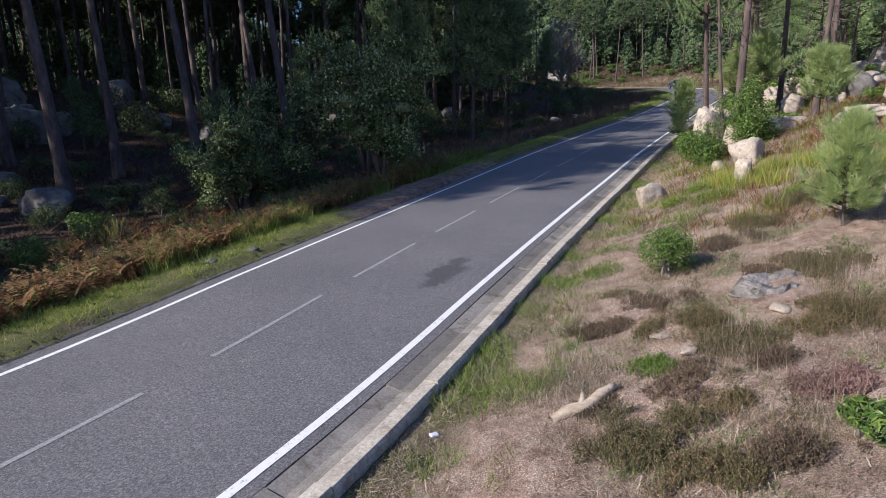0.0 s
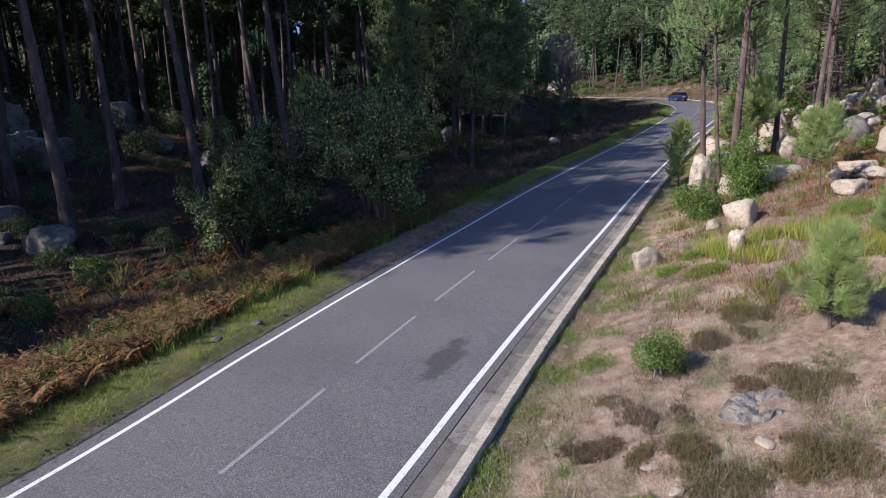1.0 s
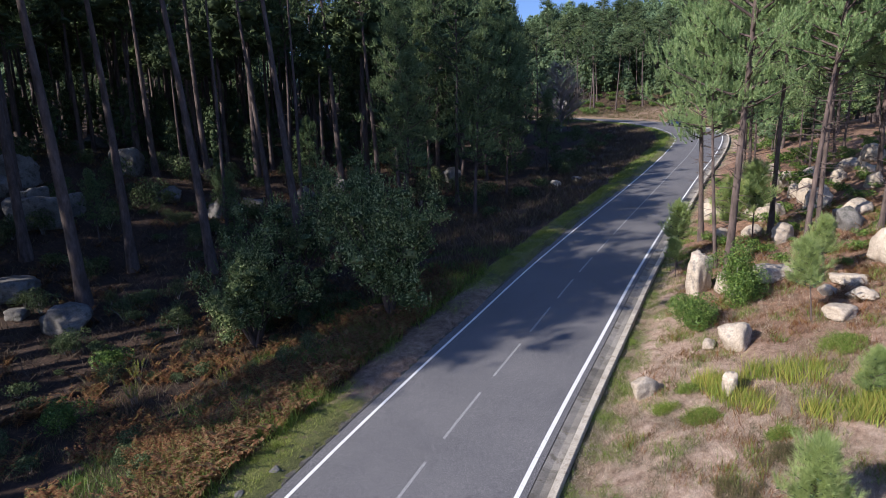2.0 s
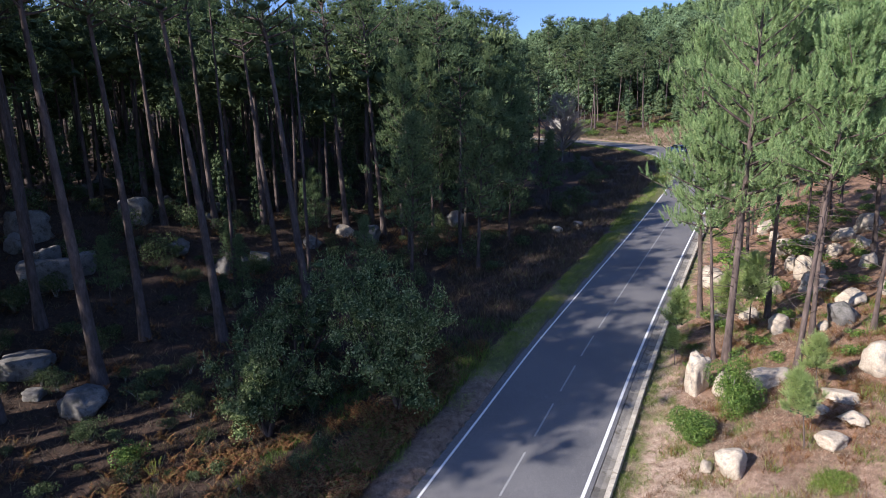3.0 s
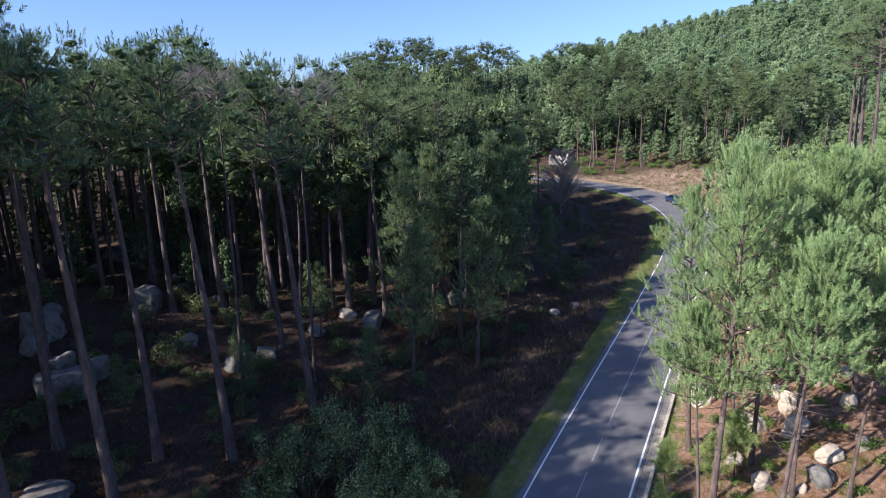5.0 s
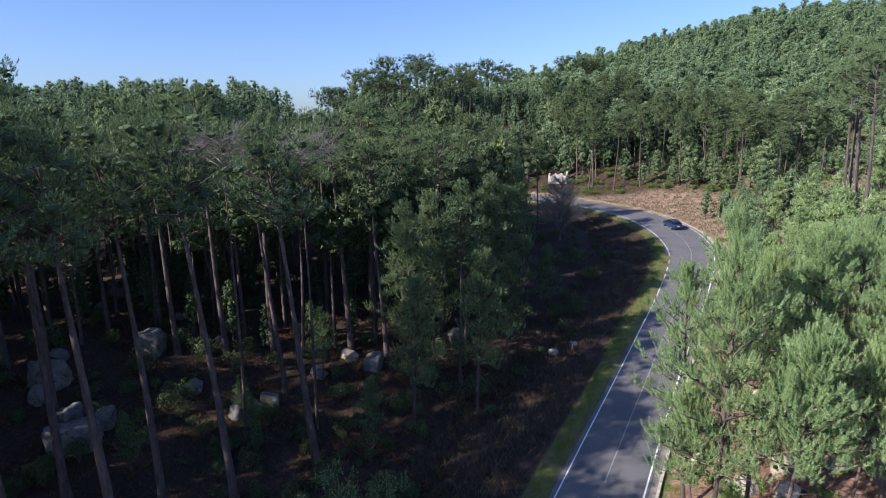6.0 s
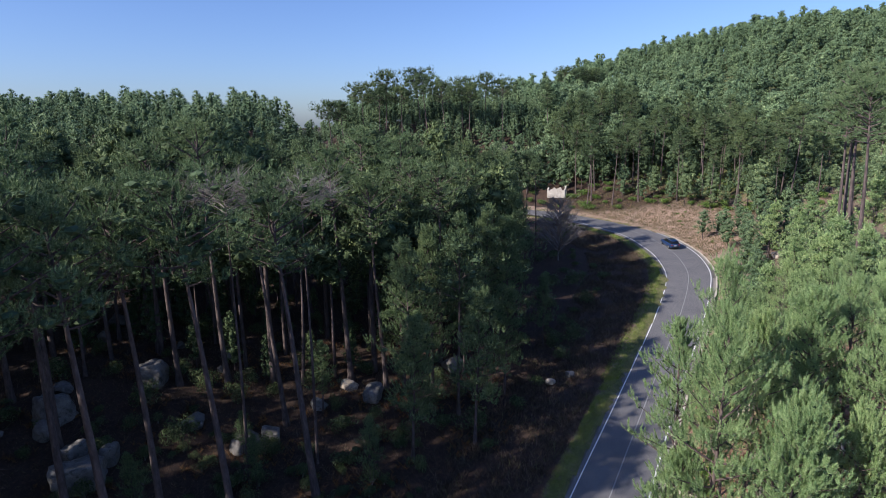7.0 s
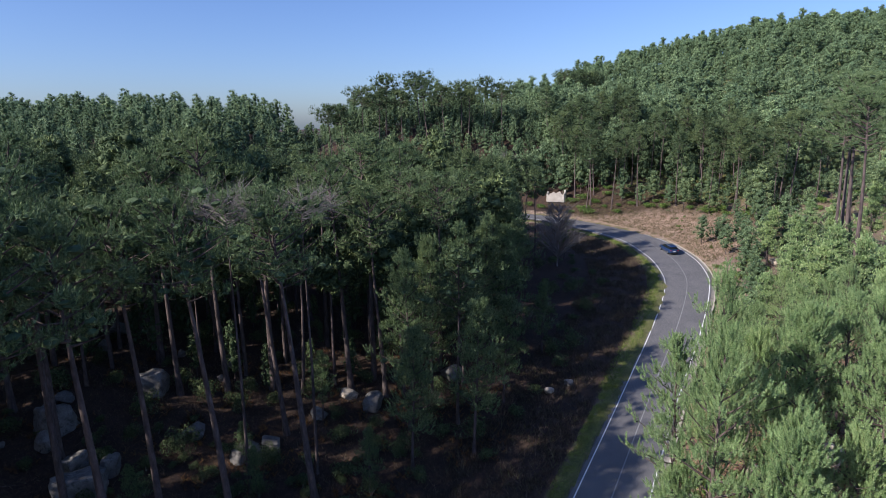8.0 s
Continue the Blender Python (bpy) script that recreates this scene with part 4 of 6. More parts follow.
    me.update(calc_edges=True)
    me.validate()
    tagged(new(name, me), label, "woods", kind="stuff")


woods("ridge_woods", "low pines on the ridge below the umbrella pines", scatter(29, -42, 32, 156, 202, 2.9, lambda x, y: abs(from_edge(x, y)[0]) > 5 and not in_sightline(x, y), (), 6000, 280), 93, 4, False, 0.6, (0.06, 0.12, 0.1, 0.16), 0.8)
woods("low_woods", "low bushy pines round the clearing and the ridge's foot", low_spots, 91, 4, False, 0.5, (0.1, 0.16, 0.12, 0.2), 0.8)
woods("slope_woods", "pines higher on the sunny slope", hill_spots, 95, 4, False, 0.85, (0.2, 0.3, 0.25, 0.22), 0.7)
woods("back_woods", "pines of the wood beyond the bend", far_spots, 97, 4, False, 0.85, (0.3, 0.4, 0.25, 0.45), 0.7, M_SHADE_PINE)
woods("inner_woods", "dark crowded pines deep in the wood", scatter(25, -62, 14, 60, 150, 4.3, lambda x, y: in_wood(x, y) and from_edge(x, y)[0] < -20 and y < 118, (), 6000, 220), 51, 4, False, 1.7, (0.7, 0.74, 0.66, 0.72), 0.6, M_SHADE_PINE)
woods("understory", "young dark pines and thicket between the old trunks", scatter(27, -78, 8, 60, 118, 3.9, lambda x, y: in_wood(x, y) and from_edge(x, y)[0] < -22, (), 6000, 210), 57, 4, False, 0.55, (0.08, 0.16, 0.1, 0.22), 0.8, M_SHADE_PINE)
# never in view: added to keep sun off the wood's floor
woods("side_woods", "pine woods out of view, added to shade the slope", scatter(26, -100, -40, -25, 62, 4.7, lambda x, y: y > 27 + 0.534 * x, near_taken, 5000, 240), 81, 4, False, 1.75, (0.6, 0.5, 0.55, 0.45))
woods("far_woods", "dense green pine woods on the low ridge", scatter(21, -200, 70, 150, 232, 4.4, lambda x, y: abs(from_edge(x, y)[0]) > 8 and not in_sightline(x, y) and x > -0.79 * y - 12 and not (-42 < x < 32 and 156 < y < 202), (), 16000, 800)
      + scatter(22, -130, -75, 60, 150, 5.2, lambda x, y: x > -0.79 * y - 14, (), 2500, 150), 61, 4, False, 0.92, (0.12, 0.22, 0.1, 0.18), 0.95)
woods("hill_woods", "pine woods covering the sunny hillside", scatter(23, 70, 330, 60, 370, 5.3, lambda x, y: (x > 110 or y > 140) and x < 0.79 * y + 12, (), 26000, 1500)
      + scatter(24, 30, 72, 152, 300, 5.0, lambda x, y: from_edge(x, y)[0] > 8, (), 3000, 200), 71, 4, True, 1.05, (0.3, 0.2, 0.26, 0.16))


# ---- rocks ----
def rock_mesh(seed, wx, wy, h, material, planes=11, rough=0.085, boxy=False):
    """A weathered boulder: flat faces cut from a ball, edges worn round, with fine relief."""
    g = np.random.default_rng(seed)
    bm = bmesh.new()
    bmesh.ops.create_icosphere(bm, subdivisions=4 if max(wx, h) > 0.7 else 3, radius=1)
    p = unit(g.normal(size=(planes, 3)))
    d = g.uniform(0.62, 0.95, planes)
    if boxy:   # split along the grain into a block
        p = np.concatenate([unit(np.concatenate([np.eye(3), -np.eye(3)]) + g.normal(size=(6, 3)) * 0.14), p[:4]])
        d = np.concatenate([g.uniform(0.66, 0.78, 6), g.uniform(0.85, 1.0, 4)])
    for v in bm.verts:
        n = np.array(v.co)
        lim = d / np.maximum(p @ n, 0.05)
        r = -math.log(np.exp(-26 * np.minimum(lim, 2)).sum() + math.exp(-26 * 1.08)) / 26
        q = n * r
        s = noise.fractal(Vector(q * 2.2) + Vector((seed, 0, 0)), 0.9, 2.0, 4) * rough * 1.6 + noise.noise(Vector(q * 9) + Vector((0, seed, 0))) * rough * 0.35
        q = q * (1 + s)
        v.co = (q[0] * wx / 1.7, q[1] * wy / 1.7, q[2] * h / 1.7 + h * 0.36)
    me = bpy.data.meshes.new("rock")
    bm.to_mesh(me)
    bm.free()
    me.materials.append(material)
    me.polygons.foreach_set("use_smooth", np.ones(len(me.polygons), bool))
    return me


def rock(seed, x, y, wx, wy, h, turn, label, material=None, tilt=0, group="granite boulders", boxy=False):
    ob = new("boulder", rock_mesh(seed, wx, wy, h, material or M_GRANITE, boxy=boxy))
    ob.matrix_basis = pose(x, y, level(x, y) - 0.1 * h, tilt, tilt * 0.6, turn)
    return tagged(ob, label, "boulder", group)


rock(1, 11.5, 26.0, 1.05, 0.85, 2.75, 20, "upright pale granite stone standing on the verge", boxy=True)
rock(2, 12.55, 25.3, 1.35, 1.1, 1.05, 60, "pale granite boulder beside the upright stone", boxy=True)
rock(3, 10.05, 19.5, 1.1, 0.95, 1.05, 10, "rounded pale granite boulder beside a shrub")
rock(4, 8.45, 16.5, 0.5, 0.4, 1.0, 40, "small pointed pale stone in the grass")
rock(5, 9.35, 20.0, 0.7, 0.5, 0.35, 70, "small flat pale stone in the grass")
rock(61, 6.35, 18.1, 1.15, 0.75, 0.75, 35, "tilted pale granite block lying on the verge", None, 24)
rock(7, 14.3, 24.9, 2.5, 1.1, 0.8, 10, "long low cracked granite boulder", boxy=True)
rock(8, 13.85, 25.8, 0.8, 0.6, 0.4, 80, "pale granite boulder at the foot of the pines")
rock(9, 13.6, 19.5, 0.95, 0.75, 0.6, 15, "pale angular granite boulder on the bank", boxy=True)
rock(10, 15.6, 22.1, 1.3, 0.7, 0.5, -35, "broad pale granite boulder on the bank", boxy=True)
rock(11, 14.45, 21.6, 0.6, 0.5, 0.5, 45, "pale granite boulder on the bank")
rock(12, 14.95, 20.5, 0.95, 0.75, 0.45, 120, "low pale granite boulder on the bank")
rock(13, 18.1, 23.4, 1.2, 1.2, 1.5, 0, "tall pale granite boulder on the bank")
rock(14, 20.0, 28.9, 1.4, 1.2, 1.4, 30, "round grey granite boulder among pines", M_GREY_GRANITE)
rock(16, 4.6, 7.75, 0.3, 0.24, 0.13, 60, "small buff stone in dry grass")
rock(17, 3.1, 7.1, 0.24, 0.14, 0.08, 30, "small flat pale stone in dry grass")
rock(18, 3.0, 7.75, 0.3, 0.14, 0.06, 10, "thin flat pale stone in dry grass")
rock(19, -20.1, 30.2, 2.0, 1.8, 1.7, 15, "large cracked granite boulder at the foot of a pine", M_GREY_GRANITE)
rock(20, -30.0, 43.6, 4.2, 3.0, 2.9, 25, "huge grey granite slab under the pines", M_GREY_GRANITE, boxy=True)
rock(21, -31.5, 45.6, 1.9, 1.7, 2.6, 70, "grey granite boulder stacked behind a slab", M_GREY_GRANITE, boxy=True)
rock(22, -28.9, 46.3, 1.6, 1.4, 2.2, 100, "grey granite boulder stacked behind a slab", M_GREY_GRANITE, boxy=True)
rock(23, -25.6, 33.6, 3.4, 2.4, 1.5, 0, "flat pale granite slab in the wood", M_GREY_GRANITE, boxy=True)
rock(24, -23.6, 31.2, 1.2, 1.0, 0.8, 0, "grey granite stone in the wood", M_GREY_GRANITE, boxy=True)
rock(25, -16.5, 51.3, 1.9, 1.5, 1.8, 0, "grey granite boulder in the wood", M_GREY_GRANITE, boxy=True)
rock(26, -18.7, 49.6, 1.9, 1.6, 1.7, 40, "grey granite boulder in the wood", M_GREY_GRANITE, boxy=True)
# sun on this boulder is given by the paler granite
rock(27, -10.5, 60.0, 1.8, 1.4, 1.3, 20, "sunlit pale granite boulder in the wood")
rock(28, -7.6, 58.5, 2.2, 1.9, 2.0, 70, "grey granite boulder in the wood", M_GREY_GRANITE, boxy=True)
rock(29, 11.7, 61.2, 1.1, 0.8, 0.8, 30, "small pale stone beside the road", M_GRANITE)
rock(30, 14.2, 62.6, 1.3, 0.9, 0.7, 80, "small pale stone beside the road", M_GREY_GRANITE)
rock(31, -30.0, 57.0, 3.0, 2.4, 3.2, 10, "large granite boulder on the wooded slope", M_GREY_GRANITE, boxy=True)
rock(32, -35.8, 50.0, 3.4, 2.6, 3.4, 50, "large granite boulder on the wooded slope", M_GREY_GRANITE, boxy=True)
rock(33, 57.6, 96.4, 2.6, 2.0, 2.2, 30, "pale granite boulder on the sunny slope")
rock(34, 60.2, 98.5, 2.2, 1.8, 2.8, 80, "pale granite boulder on the sunny slope")
rock(35, -4.9, 14.9, 0.32, 0.25, 0.14, 30, "small grey stone in the verge grass", M_GREY_GRANITE)
rock(36, -5.6, 13.9, 0.34, 0.22, 0.12, 80, "small grey stone in the verge grass", M_GREY_GRANITE)
boulders = [rock(50 + k, x, y, w, w * 0.8, hh, 0, "weathered granite boulder among the pines", mt) for k, (x, y, w, hh, mt) in enumerate(
    [(19.6, 35.4, 1.6, 1.5, M_GRANITE), (21.4, 33.6, 1.4, 1.5, M_GRANITE), (24.7, 42.2, 1.9, 1.5, M_GRANITE), (-13.0, 56.5, 1.5, 1.3, M_GREY_GRANITE), (-24.0, 52.0, 1.8, 1.6, M_GREY_GRANITE)])]


def drop(ob, x, y, turn, scale, sink=0.1):
    return copy_thing(ob, pose(x, y, level(x, y) - sink * scale, 0, 0, turn) @ Matrix.Diagonal((scale, scale, scale, 1)))


g_ = random.Random(9)
for k in range(60):
    x, y = g_.uniform(17, 36), g_.uniform(27, 58)
    if from_edge(x, y)[0] > 3.5:
        turn, sc = g_.uniform(0, 360), g_.uniform(0.25, 0.75)
        if k % 5 < 3:
            drop(boulders[k % 3], x, y, turn, sc)
for k, (x, y, sc) in enumerate([(22.7, 36.4, 1.05), (22.9, 38.4, 0.65), (26.2, 41.8, 0.8), (27.2, 49.8, 0.7), (29.8, 41.4, 0.95), (30.8, 42.4, 0.8), (25.6, 35.0, 0.65), (15.9, 33.2, 0.6), (18.9, 41.0, 1.0), (27.6, 38.6, 0.6), (23.4, 30.6, 0.55)]):
    drop(boulders[k % 3], x, y, 75 * k, sc)
for k in range(14):
    x, y = g_.uniform(-40, 2), g_.uniform(45, 70)
    if from_edge(x, y)[0] < -10:
        drop(boulders[3 + k % 2], x, y, g_.uniform(0, 360), g_.uniform(0.35, 1.3))
for k in range(9):
    drop(boulders[k % 3], g_.uniform(52, 70), g_.uniform(84, 104), g_.uniform(0, 360), g_.uniform(0.5, 1.1))


# ---- shrubs, saplings and broadleaf trees ----
def bush_parts(seed, w, h, leaf, count, blobs=8, lift=0.15, stems=5, ratio=0.5, low=0.35):
    g = np.random.default_rng(seed)
    cen = np.stack([g.normal(0, 0.17 * w, blobs), g.normal(0, 0.17 * w, blobs), h * g.uniform(low, 0.72, blobs)], 1)
    cen[0] = (0, 0, h * 0.45)
    rad = np.stack([w * g.uniform(0.2, 0.34, blobs), w * g.uniform(0.2, 0.34, blobs), h * g.uniform(0.2, 0.34, blobs)], 1)
    k = g.integers(0, blobs, count)
    n = unit(g.normal(size=(count, 3)) + (0, 0, 0.25))
    p = cen[k] + n * rad[k] * g.uniform(0.55, 1.06, (count, 1)) ** 0.6
    p[:, 2] = np.maximum(p[:, 2], 0.02 * h + g.uniform(0, lift, count) * h)
    tubes = []
    for i in range(stems):
        tip = cen[i % blobs] * (1, 1, 1.0)
        foot = np.array([g.normal(0, 0.05), g.normal(0, 0.05), -0.05])
        tubes.append(tube([foot, foot * 0.5 + tip * 0.5 + g.normal(size=3) * 0.04 * w, tip], [0.02 * h + 0.006, 0.014 * h + 0.004, 0.004], 5))
    return joined(tubes), leaves(g, p, n, leaf, ratio)


def bush(seed, x, y, w, h, leaf, count, material, label, name="shrub", group="", **kw):
    stems, lv = bush_parts(seed, w, h, leaf, count, **kw)
    ob = thing(name, pose(x, y, level(x, y) - 0.04), label, "shrub", group)
    part("branchwork", mesh_of("branchwork", *stems, M_TWIG, smooth=True), None, ob)
    part("foliage", mesh_of("foliage", *lv, material), None, ob)
    return ob


bush(101, 4.1, 10.5, 1.1, 0.95, 0.045, 6500, M_SHRUB, "round dark green shrub standing in dry grass", blobs=14, low=0.22, lift=0.05)
bush(102, 12.0, 23.3, 1.7, 2.9, 0.09, 11000, M_SHRUB, "tall glossy green shrub between pale boulders", blobs=16, low=0.1, lift=0.05)
bush(103, 9.9, 22.2, 1.9, 1.6, 0.085, 7500, M_SHRUB, "bushy green shrub at the kerb side of a boulder", blobs=14, low=0.1, lift=0.05)
bush(104, -14.7, 20.6, 1.9, 1.5, 0.1, 2200, M_SHRUB, "green shrub among brown bracken")
bush(105, -15.4, 25.4, 1.7, 1.5, 0.11, 1800, M_SHRUB, "green shrub beside a cracked boulder")
under = [bush(111, -8.5, 31.0, 2.6, 1.6, 0.2, 760, M_UNDER_SHADE, "dark green shrub under the pines", group="undergrowth shrubs"),
         bush(112, -2.0, 55.5, 3.0, 2.6, 0.2, 1100, M_UNDER_SHADE, "leafy green shrub in the shade", group="undergrowth shrubs"),
         bush(113, 24.5, 41.0, 2.2, 1.3, 0.22, 620, M_SHRUB, "green shrub on the sunny bank", group="bank shrubs")]


def massed(name, label, kinds, spots, scales, seed):
    """Far undergrowth as one object: shrubs of the given kinds at many spots."""
    g = np.random.default_rng(seed)
    vs, fs, n = [], [], 0
    for i, (x, y) in enumerate(spots):
        me = kinds[i % len(kinds)].children[1].data
        co = np.empty(len(me.vertices) * 3)
        me.vertices.foreach_get("co", co)
        a, s = g.uniform(0, 6.283), g.uniform(*scales)
        c = co.reshape(-1, 3) * s
        vs.append(np.stack([c[:, 0] * math.cos(a) - c[:, 1] * math.sin(a) + x, c[:, 0] * math.sin(a) + c[:, 1] * math.cos(a) + y, c[:, 2] + level(x, y) - 0.04], 1))
        fs.append(np.arange(len(c)).reshape(-1, 4) + n)
        n += len(c)
    tagged(new(name, mesh_of(name, np.concatenate(vs), np.concatenate(fs), kinds[0].children[1].data.materials[0])), label, "shrubs", kind="stuff")


massed("undergrowth", "dark leafy undergrowth in the far wood", under[:2], scatter(31, -42, 26, 44, 112, 3.0, lambda x, y: from_edge(x, y)[0] < -8, (), 3000, 200), (0.45, 1.1), 31)
for k in range(150):
    x, y = g_.uniform(-32, -2), g_.uniform(26, 52)
    if from_edge(x, y)[0] < -8:
        drop(under[k % 2], x, y, g_.uniform(0, 360), g_.uniform(0.3, 0.75), 0.04)
for k in range(26):
    drop(under[2], g_.uniform(50, 70), g_.uniform(108, 134), g_.uniform(0, 360), g_.uniform(0.2, 0.45), 0.04)
massed("hillside_shrubs", "green shrubs scattered over the sunny slope", [under[2]], scatter(32, 15, 90, 30, 130, 4.0, lambda x, y: from_edge(x, y)[0] > 3.5 and not in_glade(x, y), (), 600, 110), (0.4, 1.3), 32)
massed("bank_shrubs", "small green shrubs among the bank boulders", [under[2]], scatter(35, 11, 38, 24, 60, 1.7, lambda x, y: from_edge(x, y)[0] > 2.2, (), 1500, 150), (0.2, 0.55), 35)
massed("bend_shrubs", "low green shrubs beside the bend", [under[2]], scatter(34, 34, 64, 66, 118, 2.3, lambda x, y: 2.0 < from_edge(x, y)[0] < 12 and not in_glade(x, y), (), 900, 110), (0.35, 0.9), 34)
massed("rim_shrubs", "green shrubs behind the clearing", [under[2]], scatter(33, 19, 88, 122, 160, 2.6, lambda x, y: from_edge(x, y)[0] > 3 and not in_glade(x, y) and (not in_sightline(x, y) or y > 140) and math.hypot(x - 29.3, y - 149.6) > 4.5, (), 1500, 130), (0.6, 1.3), 33)

for k in range(40):
    x, y = g_.uniform(-24, -3), g_.uniform(15, 31)
    if -17 < from_edge(x, y)[0] < -4.5:
        drop(under[k % 2], x, y, g_.uniform(0, 360), g_.uniform(0.22, 0.5), 0.04)
for k, (x, y, w, h, mt, lab) in enumerate([(3.4, 7.9, 1.5, 0.36, M_HEATH, "low olive heath mat on the dry bank"), (5.1, 7.2, 1.6, 0.46, M_HEATH, "low dark heath mat on the dry bank"),
                                           (1.95, 5.35, 1.5, 0.42, M_HEATH, "broad dark heath mat beside a bleached branch"), (2.2, 4.6, 1.1, 0.34, M_HEATH, "dark heath mat in dry grass"), (2.75, 6.3, 1.2, 0.3, M_SCRUB, "thin brown heath tuft in dry grass"), (3.7, 7.1, 1.3, 0.22, M_HEATH, "low heath tuft in dry grass"), (2.35, 8.6, 1.2, 0.2, M_SCRUB, "thin brown heath tuft in dry grass"), (3.4, 9.0, 1.4, 0.22, M_SCRUB, "thin brown heath tuft in dry grass"), (6.0, 9.2, 1.6, 0.3, M_HEATH, "low heath tuft in dry grass"), (5.6, 11.4, 1.5, 0.28, M_SCRUB, "thin brown heath tuft in dry grass"), (4.0, 5.75, 0.85, 0.42, M_HEATHER, "pink flowering heather clump"),
                                           (3.85, 6.3, 0.8, 0.3, M_SCRUB, "rusty faded heather clump"), (3.1, 4.65, 1.0, 0.36, M_SCRUB, "rusty withered weed clump in dry grass"), (2.9, 9.7, 0.9, 0.2, M_HEATH, "low heath tuft in dry grass"),
                                           (2.6, 6.85, 0.7, 0.28, M_SHRUB, "small green tuft in dry grass"), (3.0, 5.75, 0.8, 0.28, M_HEATH, "low heath tuft in dry grass"), (1.75, 6.1, 0.7, 0.2, M_SCRUB, "brown heath tuft over a bleached branch"), (5.1, 9.4, 0.8, 0.22, M_SCRUB, "brown low clump behind a stump"),
                                           (6.6, 12.4, 1.4, 0.35, M_HEATH, "low heath tuft in dry grass"), (8.0, 13.2, 1.3, 0.45, M_HEATH, "low heath tuft by a sapling"),
                                           (7.2, 15.6, 1.2, 0.4, M_GREEN, "bright green low tuft"), (6.6, 16.6, 0.9, 0.35, M_GREEN, "bright green low tuft"),
                                           (7.6, 17.4, 0.8, 0.4, M_GREEN, "bright green low tuft"), (8.6, 13.9, 0.9, 0.4, M_GREEN, "bright green low tuft"), (12.4, 17.6, 1.5, 0.6, M_GREEN, "bright green low tuft by a boulder")]):
    g = np.random.default_rng(130 + k)
    grassy = mt is M_GREEN
    n = int((500 if grassy else 620) * w * w) + 200
    a, rr = g.uniform(0, 6.283, n), w / 2 * np.sqrt(g.uniform(0, 1, n))
    px, py = rr * np.cos(a), rr * np.sin(a) * g.uniform(0.6, 0.9)
    thin = np.array([noise.noise((q * 2.1, t_ * 2.1, k)) for q, t_ in zip(px, py)]) + 0.5 * (1 - 2 * rr / w) + g.uniform(-0.25, 0.25, n) > 0.14
    px, py = px[thin], py[thin]
    m_ = len(px)
    lump = 0.75 + 0.5 * np.array([noise.noise((q * 4.5, t_ * 4.5, k + 9)) for q, t_ in zip(px, py)])
    hh = 0.72 * h * (0.35 + 0.65 * (1 - (2 * np.hypot(px, py) / w) ** 2)) * lump * g.uniform(0.7, 1.2, m_)
    foot = np.stack([px, py, land(px + x, py + y) - level(x, y) - 0.02], 1)
    top = foot + np.concatenate([g.normal(size=(m_, 2)) * (0.55 if grassy else 0.35), np.ones((m_, 1))], 1) * hh[:, None]
    sd = unit(np.concatenate([g.normal(size=(m_, 2)), np.zeros((m_, 1))], 1)) * 0.004
    v = np.stack([foot - sd, foot + sd, top + sd * 0.4, top - sd * 0.4], 1).reshape(-1, 3)
    # small leaves or flowers all along each sprig
    c_ = 5 if grassy else 16
    along = g.uniform(0.25, 1.02, (m_, c_, 1))
    at_ = (foot[:, None] + (top - foot)[:, None] * along + g.normal(size=(m_, c_, 3)) * 0.012).reshape(-1, 3)
    way = unit(g.normal(size=at_.shape) + (0, 0, 0.7)) * (g.uniform(0.06, 0.14, (len(at_), 1)) if grassy else g.uniform(0.014, 0.034, (len(at_), 1)))
    sl = unit(np.cross(way, g.normal(size=at_.shape))) * (0.006 if grassy else 0.0055)
    v = np.concatenate([v, np.stack([at_ - sl * 0.5, at_ + way * 0.5 - sl, at_ + way, at_ + way * 0.5 + sl], 1).reshape(-1, 3)])
    ob = thing("heath_clump" if mt is not M_GREEN else "grass_clump", pose(x, y, level(x, y)), lab, "shrub")
    part("foliage", mesh_of("foliage", v, np.arange(len(v)).reshape(-1, 4), mt), None, ob)

# a broad-leaved plant with pale pointed leaves
bush(160, 3.75, 4.85, 0.9, 0.5, 0.12, 420, M_SHRUB, "leafy green plant with long pointed leaves", "leafy_plant", blobs=3, ratio=0.25)

SAP = dict(h=1.85, r0=0.035, crown_from=0.16, reach=0.72, limbs_n=38, tufts=4, shape="cone", count=64, tuft=0.24, needle=0.2, wide=0.006, bend=0.05, dead=0, pad=0.1, pads=3)
sapling = pine_tree(81, 7.45, 10.8, "bright green pine sapling in dry grass", "pine saplings", M_SAPLING, **SAP)
for i, (x, y, sc) in enumerate([(7.75, 8.9, 0.75), (11.3, 14.7, 0.7), (9.2, 9.4, 0.7), (14.6, 16.8, 0.8)]):
    planted(sapling, x, y, 80 * i, sc)


slim = pine_tree(82, 12.75, 19.7, "slim young pine with a bare stem and a light green crown", "pine saplings", M_SAPLING, **{**SAP, "h": 2.75, "crown_from": 0.45, "limbs_n": 30, "reach": 0.75, "bend": 0.12, "wide": 0.01, "count": 46})
slim.matrix_basis = slim.matrix_basis @ pose(0, 0, 0, 0, -9, 0)
for i, (x, y, sc) in enumerate([(11.9, 29.6, 0.7), (12.6, 31.2, 1.2), (14.9, 29.8, 1.35), (16.6, 31.2, 1.45)]):
    planted(slim, x, y, 70 * i, sc, (i * 5 % 7 - 3) * 2)
planted(slim, 15.2, 22.9, 120, 0.9)


